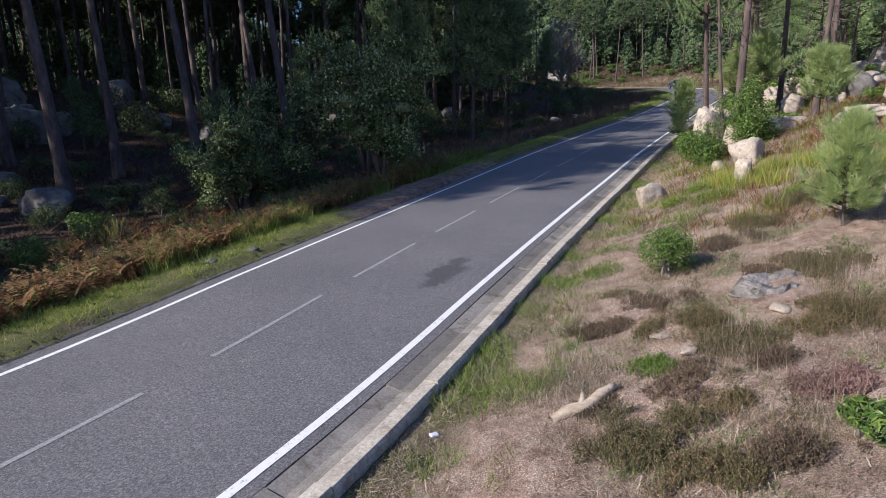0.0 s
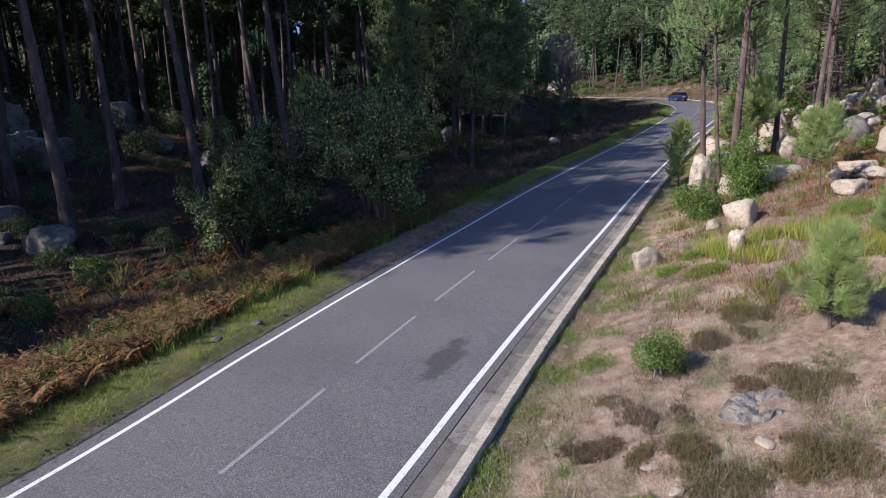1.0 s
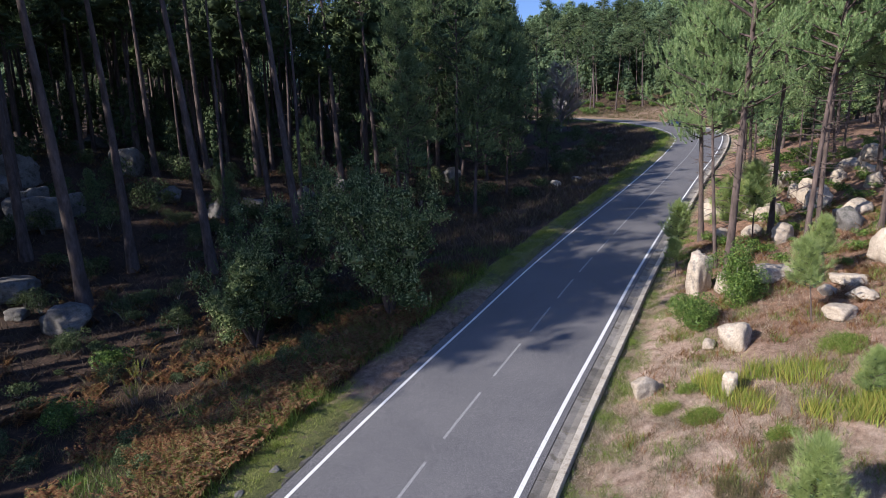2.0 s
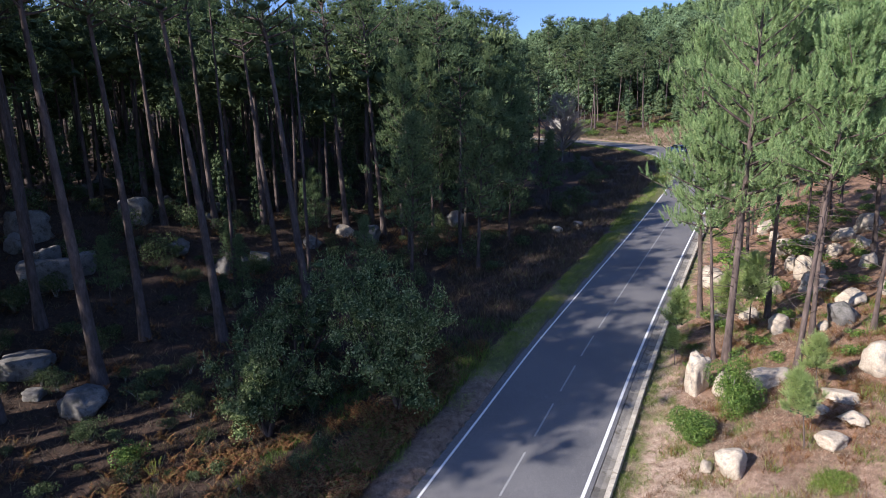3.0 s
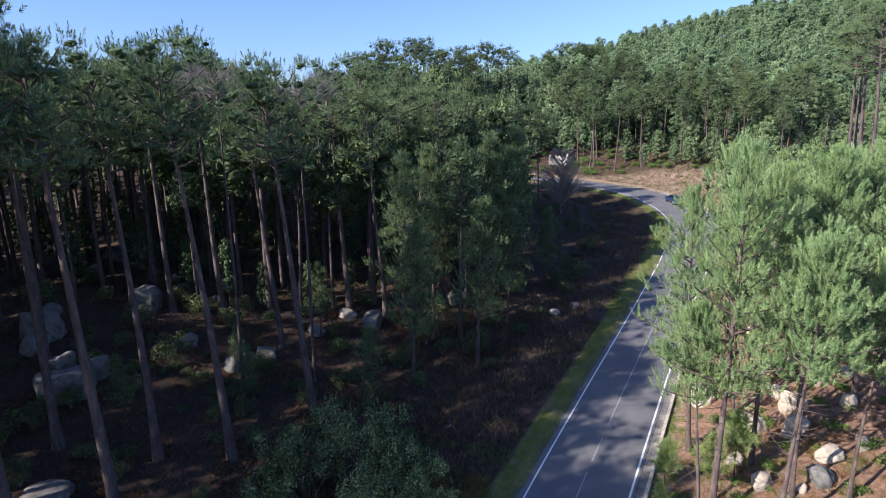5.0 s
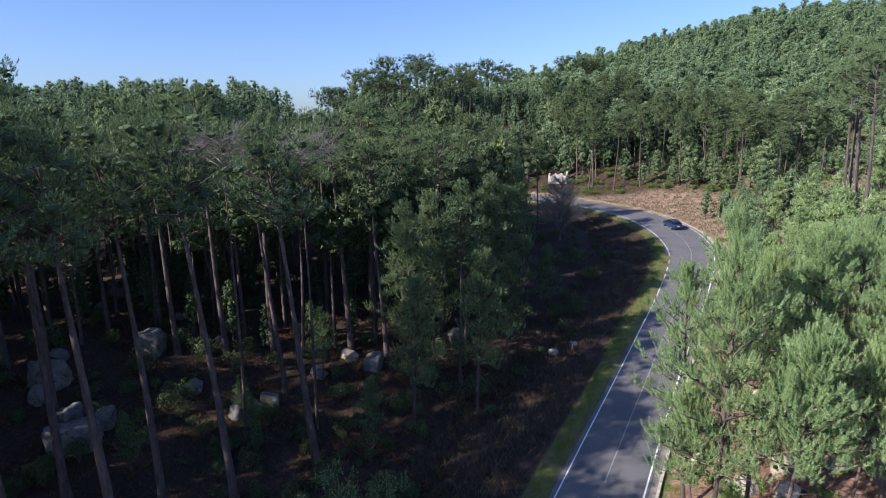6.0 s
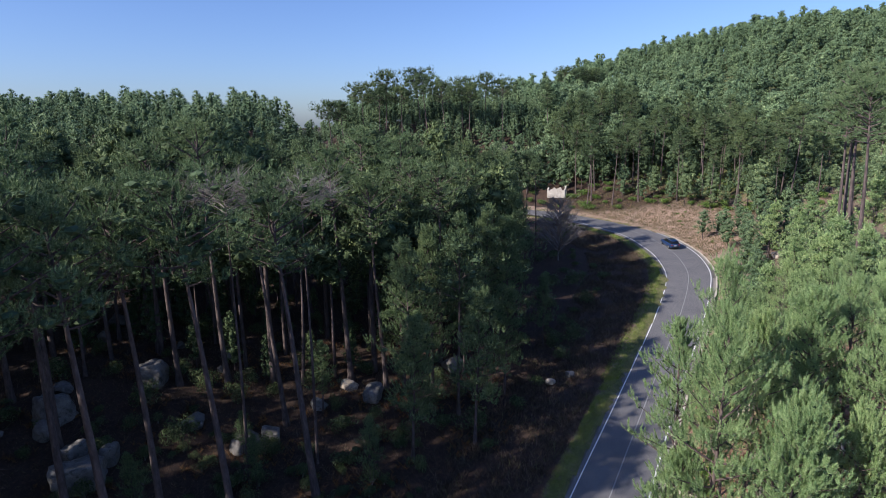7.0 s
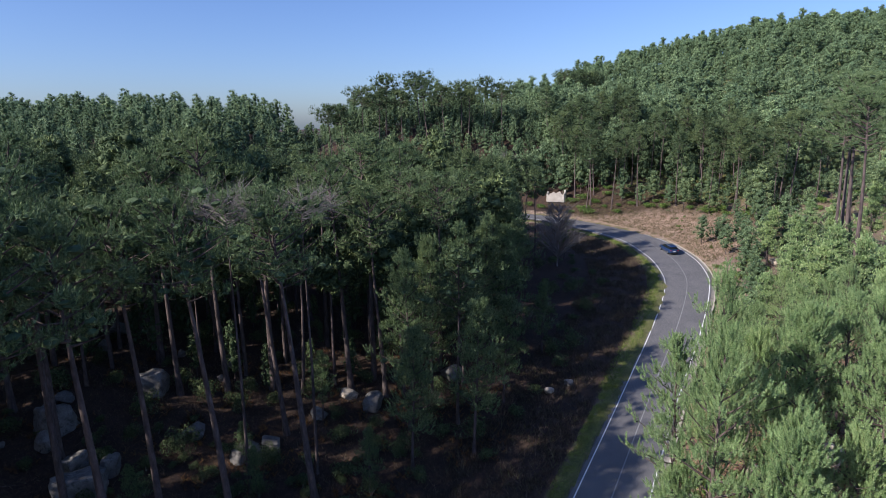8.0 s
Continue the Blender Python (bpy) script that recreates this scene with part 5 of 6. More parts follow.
def broadleaf(seed, x, y, w, h, count, label):
    g = np.random.default_rng(seed)
    ob = thing("oak_tree", pose(x, y, level(x, y) - 0.06), label, "oak tree", "broadleaf trees at the road edge")
    tubes, cen = [], []
    for k in range(7):
        az, out = k * 0.9 + g.uniform(-0.3, 0.3), w * g.uniform(0.18, 0.42)
        tip = np.array([math.cos(az) * out, math.sin(az) * out, h * g.uniform(0.34, 0.86)])
        mid = tip * (0.45, 0.45, 0.55) + g.normal(size=3) * 0.12
        tubes.append(tube([(0, 0, -0.1), mid * 0.5, mid, tip], [0.12, 0.09, 0.06, 0.015], 6))
        for j in range(6):
            e = tip + g.normal(size=3) * (w * 0.15, w * 0.15, h * 0.11)
            tubes.append(tube([mid, (mid + e) / 2 + g.normal(size=3) * 0.1, e], [0.035, 0.02, 0.006], 4))
            cen.append(e)
            cen.append((mid + e) / 2 + g.normal(size=3) * 0.3)
    cen = np.array(cen)
    k = g.integers(0, len(cen), count)
    n = unit(g.normal(size=(count, 3)) + (0, 0, 0.4))
    r = np.stack([g.uniform(0.35, 0.75, len(cen))] * 2 + [g.uniform(0.28, 0.55, len(cen))], 1)
    p = cen[k] + n * r[k] * g.uniform(0.3, 1.1, (count, 1))
    shoots_c = cen[g.integers(0, len(cen), 420)] + unit(g.normal(size=(420, 3)) + (0, 0, 1.2)) * 0.45
    sv, sf = plumes(g, shoots_c, g.normal(size=(420, 3)) * 0.3 + (0, 0, 1), 0.5, 0.15, 20, 0.05)
    lv, lf = leaves(g, p, n, 0.14, 0.6)
    # dark cores: the oak crown's inner shade is put in by colour
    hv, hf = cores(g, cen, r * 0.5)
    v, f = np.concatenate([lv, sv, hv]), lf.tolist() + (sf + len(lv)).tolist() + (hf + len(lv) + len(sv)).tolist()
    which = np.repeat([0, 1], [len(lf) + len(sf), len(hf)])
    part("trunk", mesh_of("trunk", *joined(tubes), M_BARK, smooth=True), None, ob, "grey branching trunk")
    part("crown", mesh_of("crown", v, f, [M_OAK, M_UNDER_SHADE], which), None, ob, "grey-green leaves")
    return ob


broadleaf(201, -9.3, 27.4, 5.6, 6.0, 15000, "bushy evergreen oak at the edge of the wood")
broadleaf(202, -2.6, 26.6, 5.0, 6.2, 14000, "bushy evergreen oak close to the road")
broadleaf(203, -3.8, 31.0, 5.6, 8.6, 16000, "taller evergreen oak behind its neighbours")
broadleaf(204, -9.0, 33.5, 5.6, 6.0, 8000, "bushy evergreen oak in the shade")


def bare_tree(seed, x, y, h, label, low=0.22, boughs=46, thick=1.0, bark=None, spread=0.4, rising=(0.5, 1.2)):
    g = np.random.default_rng(seed)
    tubes = [tube([(0, 0, -0.1), (0.1, 0, h * 0.4), (0, 0.1, h * 0.8), (0, 0, h)], [0.16, 0.11, 0.05, 0.01], 6)]
    for k in range(boughs):
        z = h * g.uniform(low, 0.95)
        L, az = (h - z) * spread + 1.3, g.uniform(0, 6.28)
        d = np.array([math.cos(az), math.sin(az), g.uniform(*rising)]) * L * 0.75
        p0 = np.array([0.05, 0.05, z])
        tubes.append(tube([p0, p0 + d * 0.5, p0 + d + (0, 0, 0.25)], [0.05 * thick, 0.032 * thick, 0.014 * thick], 4))
        for j in range(9):
            s = g.uniform(0.3, 1)
            q = p0 + d * s
            e = d * 0.4 + g.normal(size=3) * 0.6
            tubes.append(tube([q, q + e * 0.5, q + e], [0.02 * thick, 0.014 * thick, 0.006 * thick], 3))
    ob = thing("bare_tree", pose(x, y, level(x, y) - 0.05), label, "bare tree")
    part("trunk", mesh_of("trunk", *tubes[0], bark or M_TWIG, smooth=True), None, ob, "slim bare trunk")
    part("branchwork", mesh_of("branchwork", *joined(tubes[1:]), M_TWIG), None, ob, "fine leafless grey twigs")
    return ob


bare_tree(301, 20.0, 100.0, 10.5, "leafless grey tree beside the bend", 0.15, 100, 1.8)
bare_tree(302, 12.5, 112.0, 15.5, "tall leafless grey tree rising from the wood", 0.4, 60, 0.8)
bare_tree(303, -16.9, 45.8, 27.0, "dead grey pine with bare twigs in the wood", 0.86, 60, 0.7, M_SHADE_BARK, 0.75, (0.1, 0.7))
bare_tree(304, -11.6, 48.5, 26.5, "dead grey pine with bare twigs in the wood", 0.88, 40, 0.7, M_SHADE_BARK, 0.75, (0.1, 0.7))


# ---- ground plants, too many to count ----
def blades(g, x, y, h, wide, count, lean=0.35, spread=0.08):
    n = len(x)
    z = land(x, y)
    base = np.stack([x, y, z - 0.02], 1)[:, None] + np.concatenate([g.normal(size=(n, count, 2)) * spread, np.zeros((n, count, 1))], 2)
    hh = (np.asarray(h).reshape(-1, 1, 1) * g.uniform(0.5, 1.2, (n, count, 1)))
    d = g.normal(size=(n, count, 2)) * lean
    tip = base + np.concatenate([d, np.ones((n, count, 1))], 2) * hh
    s = unit(np.concatenate([g.normal(size=(n, count, 2)), np.zeros((n, count, 1))], 2)) * wide / 2
    v = np.stack([base - s, base + s, tip], 2).reshape(-1, 3)
    return v, np.arange(len(v)).reshape(-1, 3)


def around(g, n, x0, x1, y0, y1, keep):
    x, y = g.uniform(x0, x1, n), g.uniform(y0, y1, n)
    ok = keep(x, y, from_edge(x, y))
    return x[ok], y[ok]


def clumpy(x, y, scale=0.6, seed=0.0):
    return np.array([noise.noise((a * scale, b * scale, seed)) for a, b in zip(x, y)])


def meadow(name, label, category, mesh, material):
    tagged(new(name, mesh_of(name, *mesh, material)), label, category, kind="stuff")


def beside(g, n, y0, y1, o0, o1):
    """Random spots beside the road between two points of its way, o0 to o1 metres outside the edge (left: negative)."""
    s = g.uniform(arc_of(*ROAD[np.abs(ROAD[:, 1] - y0).argmin(), :2]), arc_of(*ROAD[np.abs(ROAD[:, 1] - y1).argmin(), :2]), n)
    i = np.clip(np.searchsorted(ALONG, s) - 1, 0, len(ROAD) - 2)
    f = ((s - ALONG[i]) / (ALONG[i + 1] - ALONG[i]))[:, None]
    p, t = ROAD[i] * (1 - f) + ROAD[i + 1] * f, TANGENT[i] * (1 - f) + TANGENT[i + 1] * f
    o = g.uniform(o0, o1, n)
    o = o + np.sign(o) * p[:, 2]
    return p[:, 0] + t[:, 1] * o, p[:, 1] - t[:, 0] * o


g = np.random.default_rng(77)
x, y = around(g, 100000, -1, 12, 2.5, 18, lambda x, y, u: (u > 1.05) & (u < 10) & (x < 0.78 * y + 1.5))
k = clumpy(x, y, 1.3) + g.uniform(-0.35, 0.35, len(x)) > -0.18
meadow("dry_grass", "short dry straw-coloured grass and twigs on the bank", "grass", blades(g, x[k], y[k], g.uniform(0.02, 0.09, k.sum()), 0.0065, 6, 1.3, 0.07), M_DRY)
x, y = around(g, 16000, -9, 12, -9, 2.6, lambda x, y, u: (u > 1.05) & (u < 12))
k = clumpy(x, y, 1.3) + g.uniform(-0.35, 0.35, len(x)) > -0.18
meadow("near_dry_grass", "short dry grass at the foot of the bank", "grass", blades(g, x[k], y[k], g.uniform(0.03, 0.12, k.sum()), 0.009, 4, 1.3, 0.06), M_DRY)
x, y = around(g, 26000, 3, 22, 14, 34, lambda x, y, u: (u > 1.05) & (u < 11))
k = clumpy(x, y) + g.uniform(-0.3, 0.3, len(x)) > -0.1
meadow("bank_grass", "dry grass and low weeds higher on the bank", "grass", blades(g, x[k], y[k], g.uniform(0.06, 0.24, k.sum()), 0.014, 5, 0.9, 0.1), M_DRY)
x, y = around(g, 4200, 1, 13, 4, 20, lambda x, y, u: (u > 2.0) & (u < 10))
k = clumpy(x, y, 0.5, 12.0) > 0.12
meadow("tall_dry_grass", "thin tall withered grass stems on the bank", "grass", blades(g, x[k], y[k], g.uniform(0.2, 0.42, k.sum()), 0.006, 7, 0.3, 0.09), M_DRY)
x, y = around(g, 16000, 0, 13, 3, 20, lambda x, y, u: (u > 1.5) & (u < 10))
k = clumpy(x, y, 0.8, 17.0) > 0.2
meadow("low_heath", "low olive heath sprigs spread over the bank", "heath", blades(g, x[k], y[k], g.uniform(0.05, 0.16, k.sum()), 0.014, 6, 0.7, 0.06), M_HEATH)
x, y = beside(g, 13000, 3, 45, 1.0, 2.5)
k = clumpy(x, y, 0.9, 3.0) + g.uniform(-0.25, 0.25, len(x)) > 0.15
meadow("kerb_grass", "green grass tufts growing along the kerb", "grass", blades(g, x[k], y[k], g.uniform(0.05, 0.19, k.sum()), 0.013, 8, 0.7, 0.07), M_GREEN)
x, y = beside(g, 22000, 2, 60, -2.1, -0.85)
k = clumpy(x, y, 0.7, 5.0) + g.uniform(-0.4, 0.4, len(x)) - 0.75 * rise(17.5, 20, y) * (1 - rise(27, 31, y)) > -0.2
meadow("verge_grass", "short yellow-green grass on the road verge", "grass", blades(g, x[k], y[k], g.uniform(0.05, 0.2, k.sum()), 0.014, 7, 0.8, 0.09), M_VERGE)
x, y = beside(g, 5000, 58, 135, -2.6, -0.9)
meadow("far_verge_grass", "green grass inside the bend", "grass", blades(g, x, y, g.uniform(0.1, 0.3, len(x)), 0.05, 4, 0.8, 0.15), M_GREEN)
x, y = beside(g, 5000, 5, 28, -7, -2.2)
k = clumpy(x, y, 0.5, 9.0) + g.uniform(-0.3, 0.3, len(x)) > 0.0
meadow("brown_scrub", "brown withered grass and weeds beside the verge", "scrub", blades(g, x[k], y[k], g.uniform(0.12, 0.42, k.sum()), 0.016, 9, 0.6, 0.12), M_SCRUB)
x, y = beside(g, 4200, 5, 34, -9, -2.0)
k = clumpy(x, y, 0.45, 21.0) + g.uniform(-0.2, 0.2, len(x)) > 0.03
meadow("green_weeds", "green and olive weeds among the bracken", "weeds", blades(g, x[k], y[k], g.uniform(0.15, 0.5, k.sum()), 0.028, 10, 0.6, 0.12), M_SHRUB)
x, y = beside(g, 14000, 26, 132, -12, -2.4)
k = clumpy(x, y, 0.35, 4.0) + g.uniform(-0.35, 0.35, len(x)) > -0.1
meadow("shaded_scrub", "low brown and olive heath scrub in the shade", "scrub", blades(g, x[k], y[k], g.uniform(0.2, 0.7, k.sum()), 0.07, 7, 0.6, 0.22), M_SCRUB)
x, y = around(g, 14000, 26, 80, 102, 148, lambda x, y, u: (u > 1.2) & (u < 22))
meadow("clearing_scrub", "dry brown grass and low scrub in the clearing", "scrub", blades(g, x, y, g.uniform(0.15, 0.6, len(x)), 0.08, 5, 0.8, 0.3), M_HEATH)
x, y = around(g, 17000, -45, 14, 22, 80, lambda x, y, u: u < -9)
meadow("wood_floor_scrub", "withered grass and twigs on the wood's floor", "scrub", blades(g, x, y, g.uniform(0.15, 0.5, len(x)), 0.05, 5, 0.9, 0.25), M_SCRUB)
x, y = around(g, 1900, 7.9, 12.2, 12.8, 18.6, lambda x, y, u: (np.abs((x - 9.9) * 0.72 + (y - 15.9)) < 1.9) & (clumpy(x, y, 0.8, 31.0) > 0.02))
meadow("yellow_blades", "yellowing tall blade-leaved plants on the bank", "plants", blades(g, x, y, g.uniform(0.3, 0.65, len(x)), 0.026, 7, 0.35, 0.08), M_IRIS)

x, y = around(g, 9000, 5, 24, 11.5, 34, lambda x, y, u: (u > 2.2) & (u < 16))
k = clumpy(x, y, 0.75, 41.0) > 0.06
meadow("rust_weeds", "rust-red withered weeds between the boulders", "weeds", blades(g, x[k], y[k], g.uniform(0.12, 0.38, k.sum()), 0.02, 8, 0.6, 0.1), M_BRACKEN)
k = clumpy(x, y, 0.8, 47.0) > 0.12
meadow("bank_weeds", "fresh green weeds and grass tufts between the boulders", "weeds", blades(g, x[k], y[k], g.uniform(0.12, 0.4, k.sum()), 0.018, 9, 0.45, 0.1), M_GREEN)
x, y = around(g, 5000, 1.5, 9, 4, 13, lambda x, y, u: (u > 1.6) & (u < 9))
k = clumpy(x, y, 1.1, 53.0) > 0.22
meadow("small_herbs", "small green and rusty herbs in the dry grass", "herbs", blades(g, x[k], y[k], g.uniform(0.04, 0.13, k.sum()), 0.012, 9, 0.9, 0.06), M_SHRUB)


def chips(g, x, y):
    """Bark chips and broken twigs lying flat."""
    n = len(x)
    a, L, w = g.uniform(0, 6.283, n), 0.01 + 0.06 * g.uniform(0, 1, n) ** 2.5, g.uniform(0.002, 0.005, n)
    c = np.stack([x, y, land(x, y) + g.uniform(0.015, 0.06, n)], 1)
    d, e = np.stack([np.cos(a) * L, np.sin(a) * L, g.normal(size=n) * L * 0.25], 1), np.stack([-np.sin(a) * w, np.cos(a) * w, np.zeros(n)], 1)
    v = np.stack([c - d - e, c - d + e, c + d + e, c + d - e], 1).reshape(-1, 3)
    return v, np.arange(len(v)).reshape(-1, 4)


x, y = around(g, 34000, -1, 12, 2.5, 18, lambda x, y, u: (u > 1.1) & (u < 10))
meadow("wood_chips", "pale bark chips and twigs scattered on the bank", "litter", chips(g, x, y), M_WOOD)

x, y = beside(g, 9000, 1, 60, -1.15, -0.3)
k = clumpy(x, y, 0.7, 71.0) + g.uniform(-0.2, 0.2, len(x)) > 0.0
x, y = x[k], y[k]
n = len(x)
c = np.stack([x, y, np.array([float(road_level(b)) for b in y]) + 0.012], 1)[:, None]
d = unit(g.normal(size=(n, 4, 3)))
d[:, 3] = (0, 0, 1)
d[:, :3, 2] = -0.2
v = (c + d * g.uniform(0.008, 0.035, (n, 1, 1))).reshape(-1, 3)
f = (np.array([(0, 1, 3), (1, 2, 3), (2, 0, 3)]) + 4 * np.arange(n)[:, None, None]).reshape(-1, 3)
meadow("gravel", "loose dark gravel and crumbs along the road's edge", "gravel", (v, f), M_CRUMB)
x, y = beside(g, 2600, 1, 40, 0.26, 0.8)
k = clumpy(x, y, 0.9, 77.0) + g.uniform(-0.2, 0.2, len(x)) > 0.05
v, f = chips(g, x[k], y[k])
v[:, 2] = np.repeat(np.array([float(road_level(b)) for b in y[k]]) - 0.008, 4) + g.uniform(0, 0.012, len(v))
meadow("gutter_litter", "brown needles and leaf litter lying in the drain channel", "litter", (v, f), M_SCRUB)


def fern_patch(seed, spots, size):
    """Bracken: arching fronds with paired leaflets."""
    g = np.random.default_rng(seed)
    vs = []
    for x, y in spots:
        z = level(x, y)
        for _ in range(g.integers(3, 6)):
            az, L = g.uniform(0, 6.28), size * g.uniform(0.6, 1.2)
            o = np.array([math.cos(az), math.sin(az), 0])
            s = np.linspace(0.12, 1, 15)[:, None]
            mid = np.array([x, y, z - 0.02]) + o * L * 0.5 * s ** 1.4 + np.array([0, 0, 1]) * L * (0.95 * s - 0.4 * s ** 2.2)
            side = np.array([-o[1], o[0], 0.0])
            w = L * 0.24 * (1.05 - s)
            for sign in (-1, 1):
                tip = mid + sign * side * w + o * w * 0.35 + g.normal(size=mid.shape) * 0.02
                tip[:, 2] -= 0.25 * w[:, 0]
                vs.append(np.stack([mid - o * 0.025 * L, mid + o * 0.025 * L, tip], 1).reshape(-1, 3))
    v = np.concatenate(vs)
    return v, np.arange(len(v)).reshape(-1, 3)


x, y = around(g, 5200, -26, 2, 6, 34, lambda x, y, u: (u < -2.3) & (u > -16) & (clumpy(x, y, 0.3, 2.0) + 0.05 * (u + 5) > 0.0))
meadow("bracken", "rust-brown dead bracken along the verge", "bracken", fern_patch(5, list(zip(x, y))[:1150], 0.95), M_BRACKEN)
x, y = beside(g, 560, 2, 27, -4.4, -2.1)
meadow("bracken_hedge", "tall rusty bracken and weeds standing along the grass verge", "bracken", fern_patch(8, list(zip(x, y)), 1.2), M_RUST)
x, y = beside(g, 3200, 2, 30, -4.6, -1.9)
k = clumpy(x, y, 0.6, 61.0) > -0.1
meadow("verge_weeds", "tall olive and straw weeds among the bracken", "weeds", blades(g, x[k], y[k], g.uniform(0.35, 0.85, k.sum()), 0.022, 9, 0.35, 0.12), M_GREEN)
x, y = around(g, 1500, -24, -4, 15, 31, lambda x, y, u: (u < -4.5) & (u > -15) & (clumpy(x, y, 0.45, 83.0) > 0.02))
meadow("sunlit_bracken", "rust-red dead bracken at the sunny edge of the wood", "bracken", fern_patch(9, list(zip(x, y)), 0.9), M_RUST)
x, y = around(g, 5000, -24, -4, 14, 31, lambda x, y, u: (u < -4.0) & (u > -15) & (clumpy(x, y, 0.5, 89.0) > -0.05))
meadow("wood_edge_weeds", "straw and olive weeds at the edge of the wood", "weeds", blades(g, x, y, g.uniform(0.12, 0.45, len(x)), 0.022, 7, 0.5, 0.14), M_HEATH)
x, y = around(g, 1700, 11, 34, 19, 52, lambda x, y, u: (u > 4) & (clumpy(x, y, 0.35, 6.0) > -0.04))
meadow("bank_bracken", "rust-brown bracken under the bank pines", "bracken", fern_patch(6, list(zip(x, y)), 0.6), M_BRACKEN)
x, y = around(g, 4400, -42, 8, 24, 70, lambda x, y, u: (u < -8) & (clumpy(x, y, 0.3, 8.0) > 0.1))
meadow("wood_bracken", "brown bracken on the wood's floor", "bracken", fern_patch(7, list(zip(x, y)), 0.8), M_BRACKEN)


for k, (x, y, h) in enumerate([(-13.6, 24.4, 1.1), (-12.9, 22.6, 0.9), (-6.9, 18.4, 0.8), (-9.2, 22.8, 0.8)]):
    q = np.random.default_rng(400 + k)
    n = 14
    foot = np.stack([q.normal(size=n) * 0.05, q.normal(size=n) * 0.05, np.zeros(n)], 1)
    tip = foot + np.stack([q.normal(size=n) * 0.28, q.normal(size=n) * 0.28, np.ones(n)], 1) * h * q.uniform(0.7, 1.1, (n, 1))
    st = joined([tube([a, (a + b) / 2, b], [0.009, 0.007, 0.004], 4) for a, b in zip(foot, tip)])
    pv, pf = plumes(q, np.repeat(foot * 0.5 + tip * 0.5, 3, 0) + np.repeat(tip - foot, 3, 0) * q.uniform(-0.2, 0.4, (3 * n, 1)), np.repeat(tip - foot, 3, 0), 0.2, 0.09, 14, 0.022)
    v, f = np.concatenate([st[0], pv]), [tuple(a) for a in st[1]] + (pf + len(st[0])).tolist()
    ob = new("weed_plant", mesh_of("weed_plant", v, f, [M_TWIG, M_IRIS], np.repeat([0, 1], [len(st[1]), len(pf)])))
    ob.matrix_basis = pose(x, y, level(x, y))
    tagged(ob, "tall pale seeding weed beside the wood", "weed")


# ---- stump of driftwood, litter, ruin ----
def branch_wood():
    g = np.random.default_rng(2)
    bm_pts = np.array([(0, 0, 0.03), (0.22, 0.1, 0.09), (0.42, 0.12, 0.12), (0.62, 0.3, 0.17), (0.82, 0.42, 0.24)])
    rad = [0.055, 0.08, 0.07, 0.075, 0.035]
    t = np.linspace(0, 4, 13)
    p = np.stack([np.interp(t, range(5), bm_pts[:, i]) for i in range(3)], 1)
    p[1:-1] = (p[:-2] + 2 * p[1:-1] + p[2:]) / 4
    r = np.interp(t, range(5), rad) * g.uniform(0.95, 1.05, 13)
    ob = thing("dead_branch", pose(1.15, 6.05, level(1.15, 6.05)), "bleached broken branch lying in dry grass", "branch")
    part("wood", mesh_of("wood", *tube(p, r, 9), M_WOOD, smooth=True), None, ob)
    part("stub", mesh_of("stub", *tube([p[5], p[5] + (0.05, 0.12, 0.07), p[5] + (0.07, 0.2, 0.1)], [0.05, 0.035, 0.012], 7), M_WOOD, smooth=True), None, ob)


branch_wood()


def stump(x, y):
    """A low rotted stump: a ragged ring of weathered wood round a dark hollow."""
    g = np.random.default_rng(12)
    n, rings = 40, [(1.12, -0.12), (1.0, 0.0), (0.9, 0.08), (0.8, 0.11), (0.62, 0.1), (0.42, 0.055), (0.2, 0.035), (0.02, 0.03)]
    a = np.arange(n) / n * 6.283
    lob = 1 + 0.14 * np.sin(a * 2 + 1) + 0.1 * np.sin(a * 5) + 0.06 * np.sin(a * 11) + g.normal(size=n) * 0.03
    v = []
    for r_, z in rings:
        w = r_ * lob
        zz = z * (1 + 0.35 * np.sin(a * 3 + 0.5)) + g.normal(size=n) * 0.018
        v.append(np.stack([w * np.cos(a) * 0.58, w * np.sin(a) * 0.46, zz], 1))
    f = [(i * n + k, i * n + (k + 1) % n, (i + 1) * n + (k + 1) % n, (i + 1) * n + k) for i in range(len(rings) - 1) for k in range(n)]
    ob = new("tree_stump", mesh_of("tree_stump", np.concatenate(v), f, M_STUMP))
    ob.matrix_basis = pose(x, y, level(x, y), 6, 0, 15)
    tagged(ob, "low weathered grey tree stump, hollow and cracked", "stump")


stump(5.05, 8.65)
bm = box(-0.05, 0.05, -0.035, 0.035, 0, 0.03, 0.008)
lit = part("litter", bm, plain("white_litter", (0.75, 0.76, 0.8), 0.5), None)
lit.matrix_basis = pose(-0.17, 6.25, level(-0.17, 6.25) + 0.02, 8, 5, 30)
tagged(lit, "small crumpled white scrap lying on the verge", "litter")


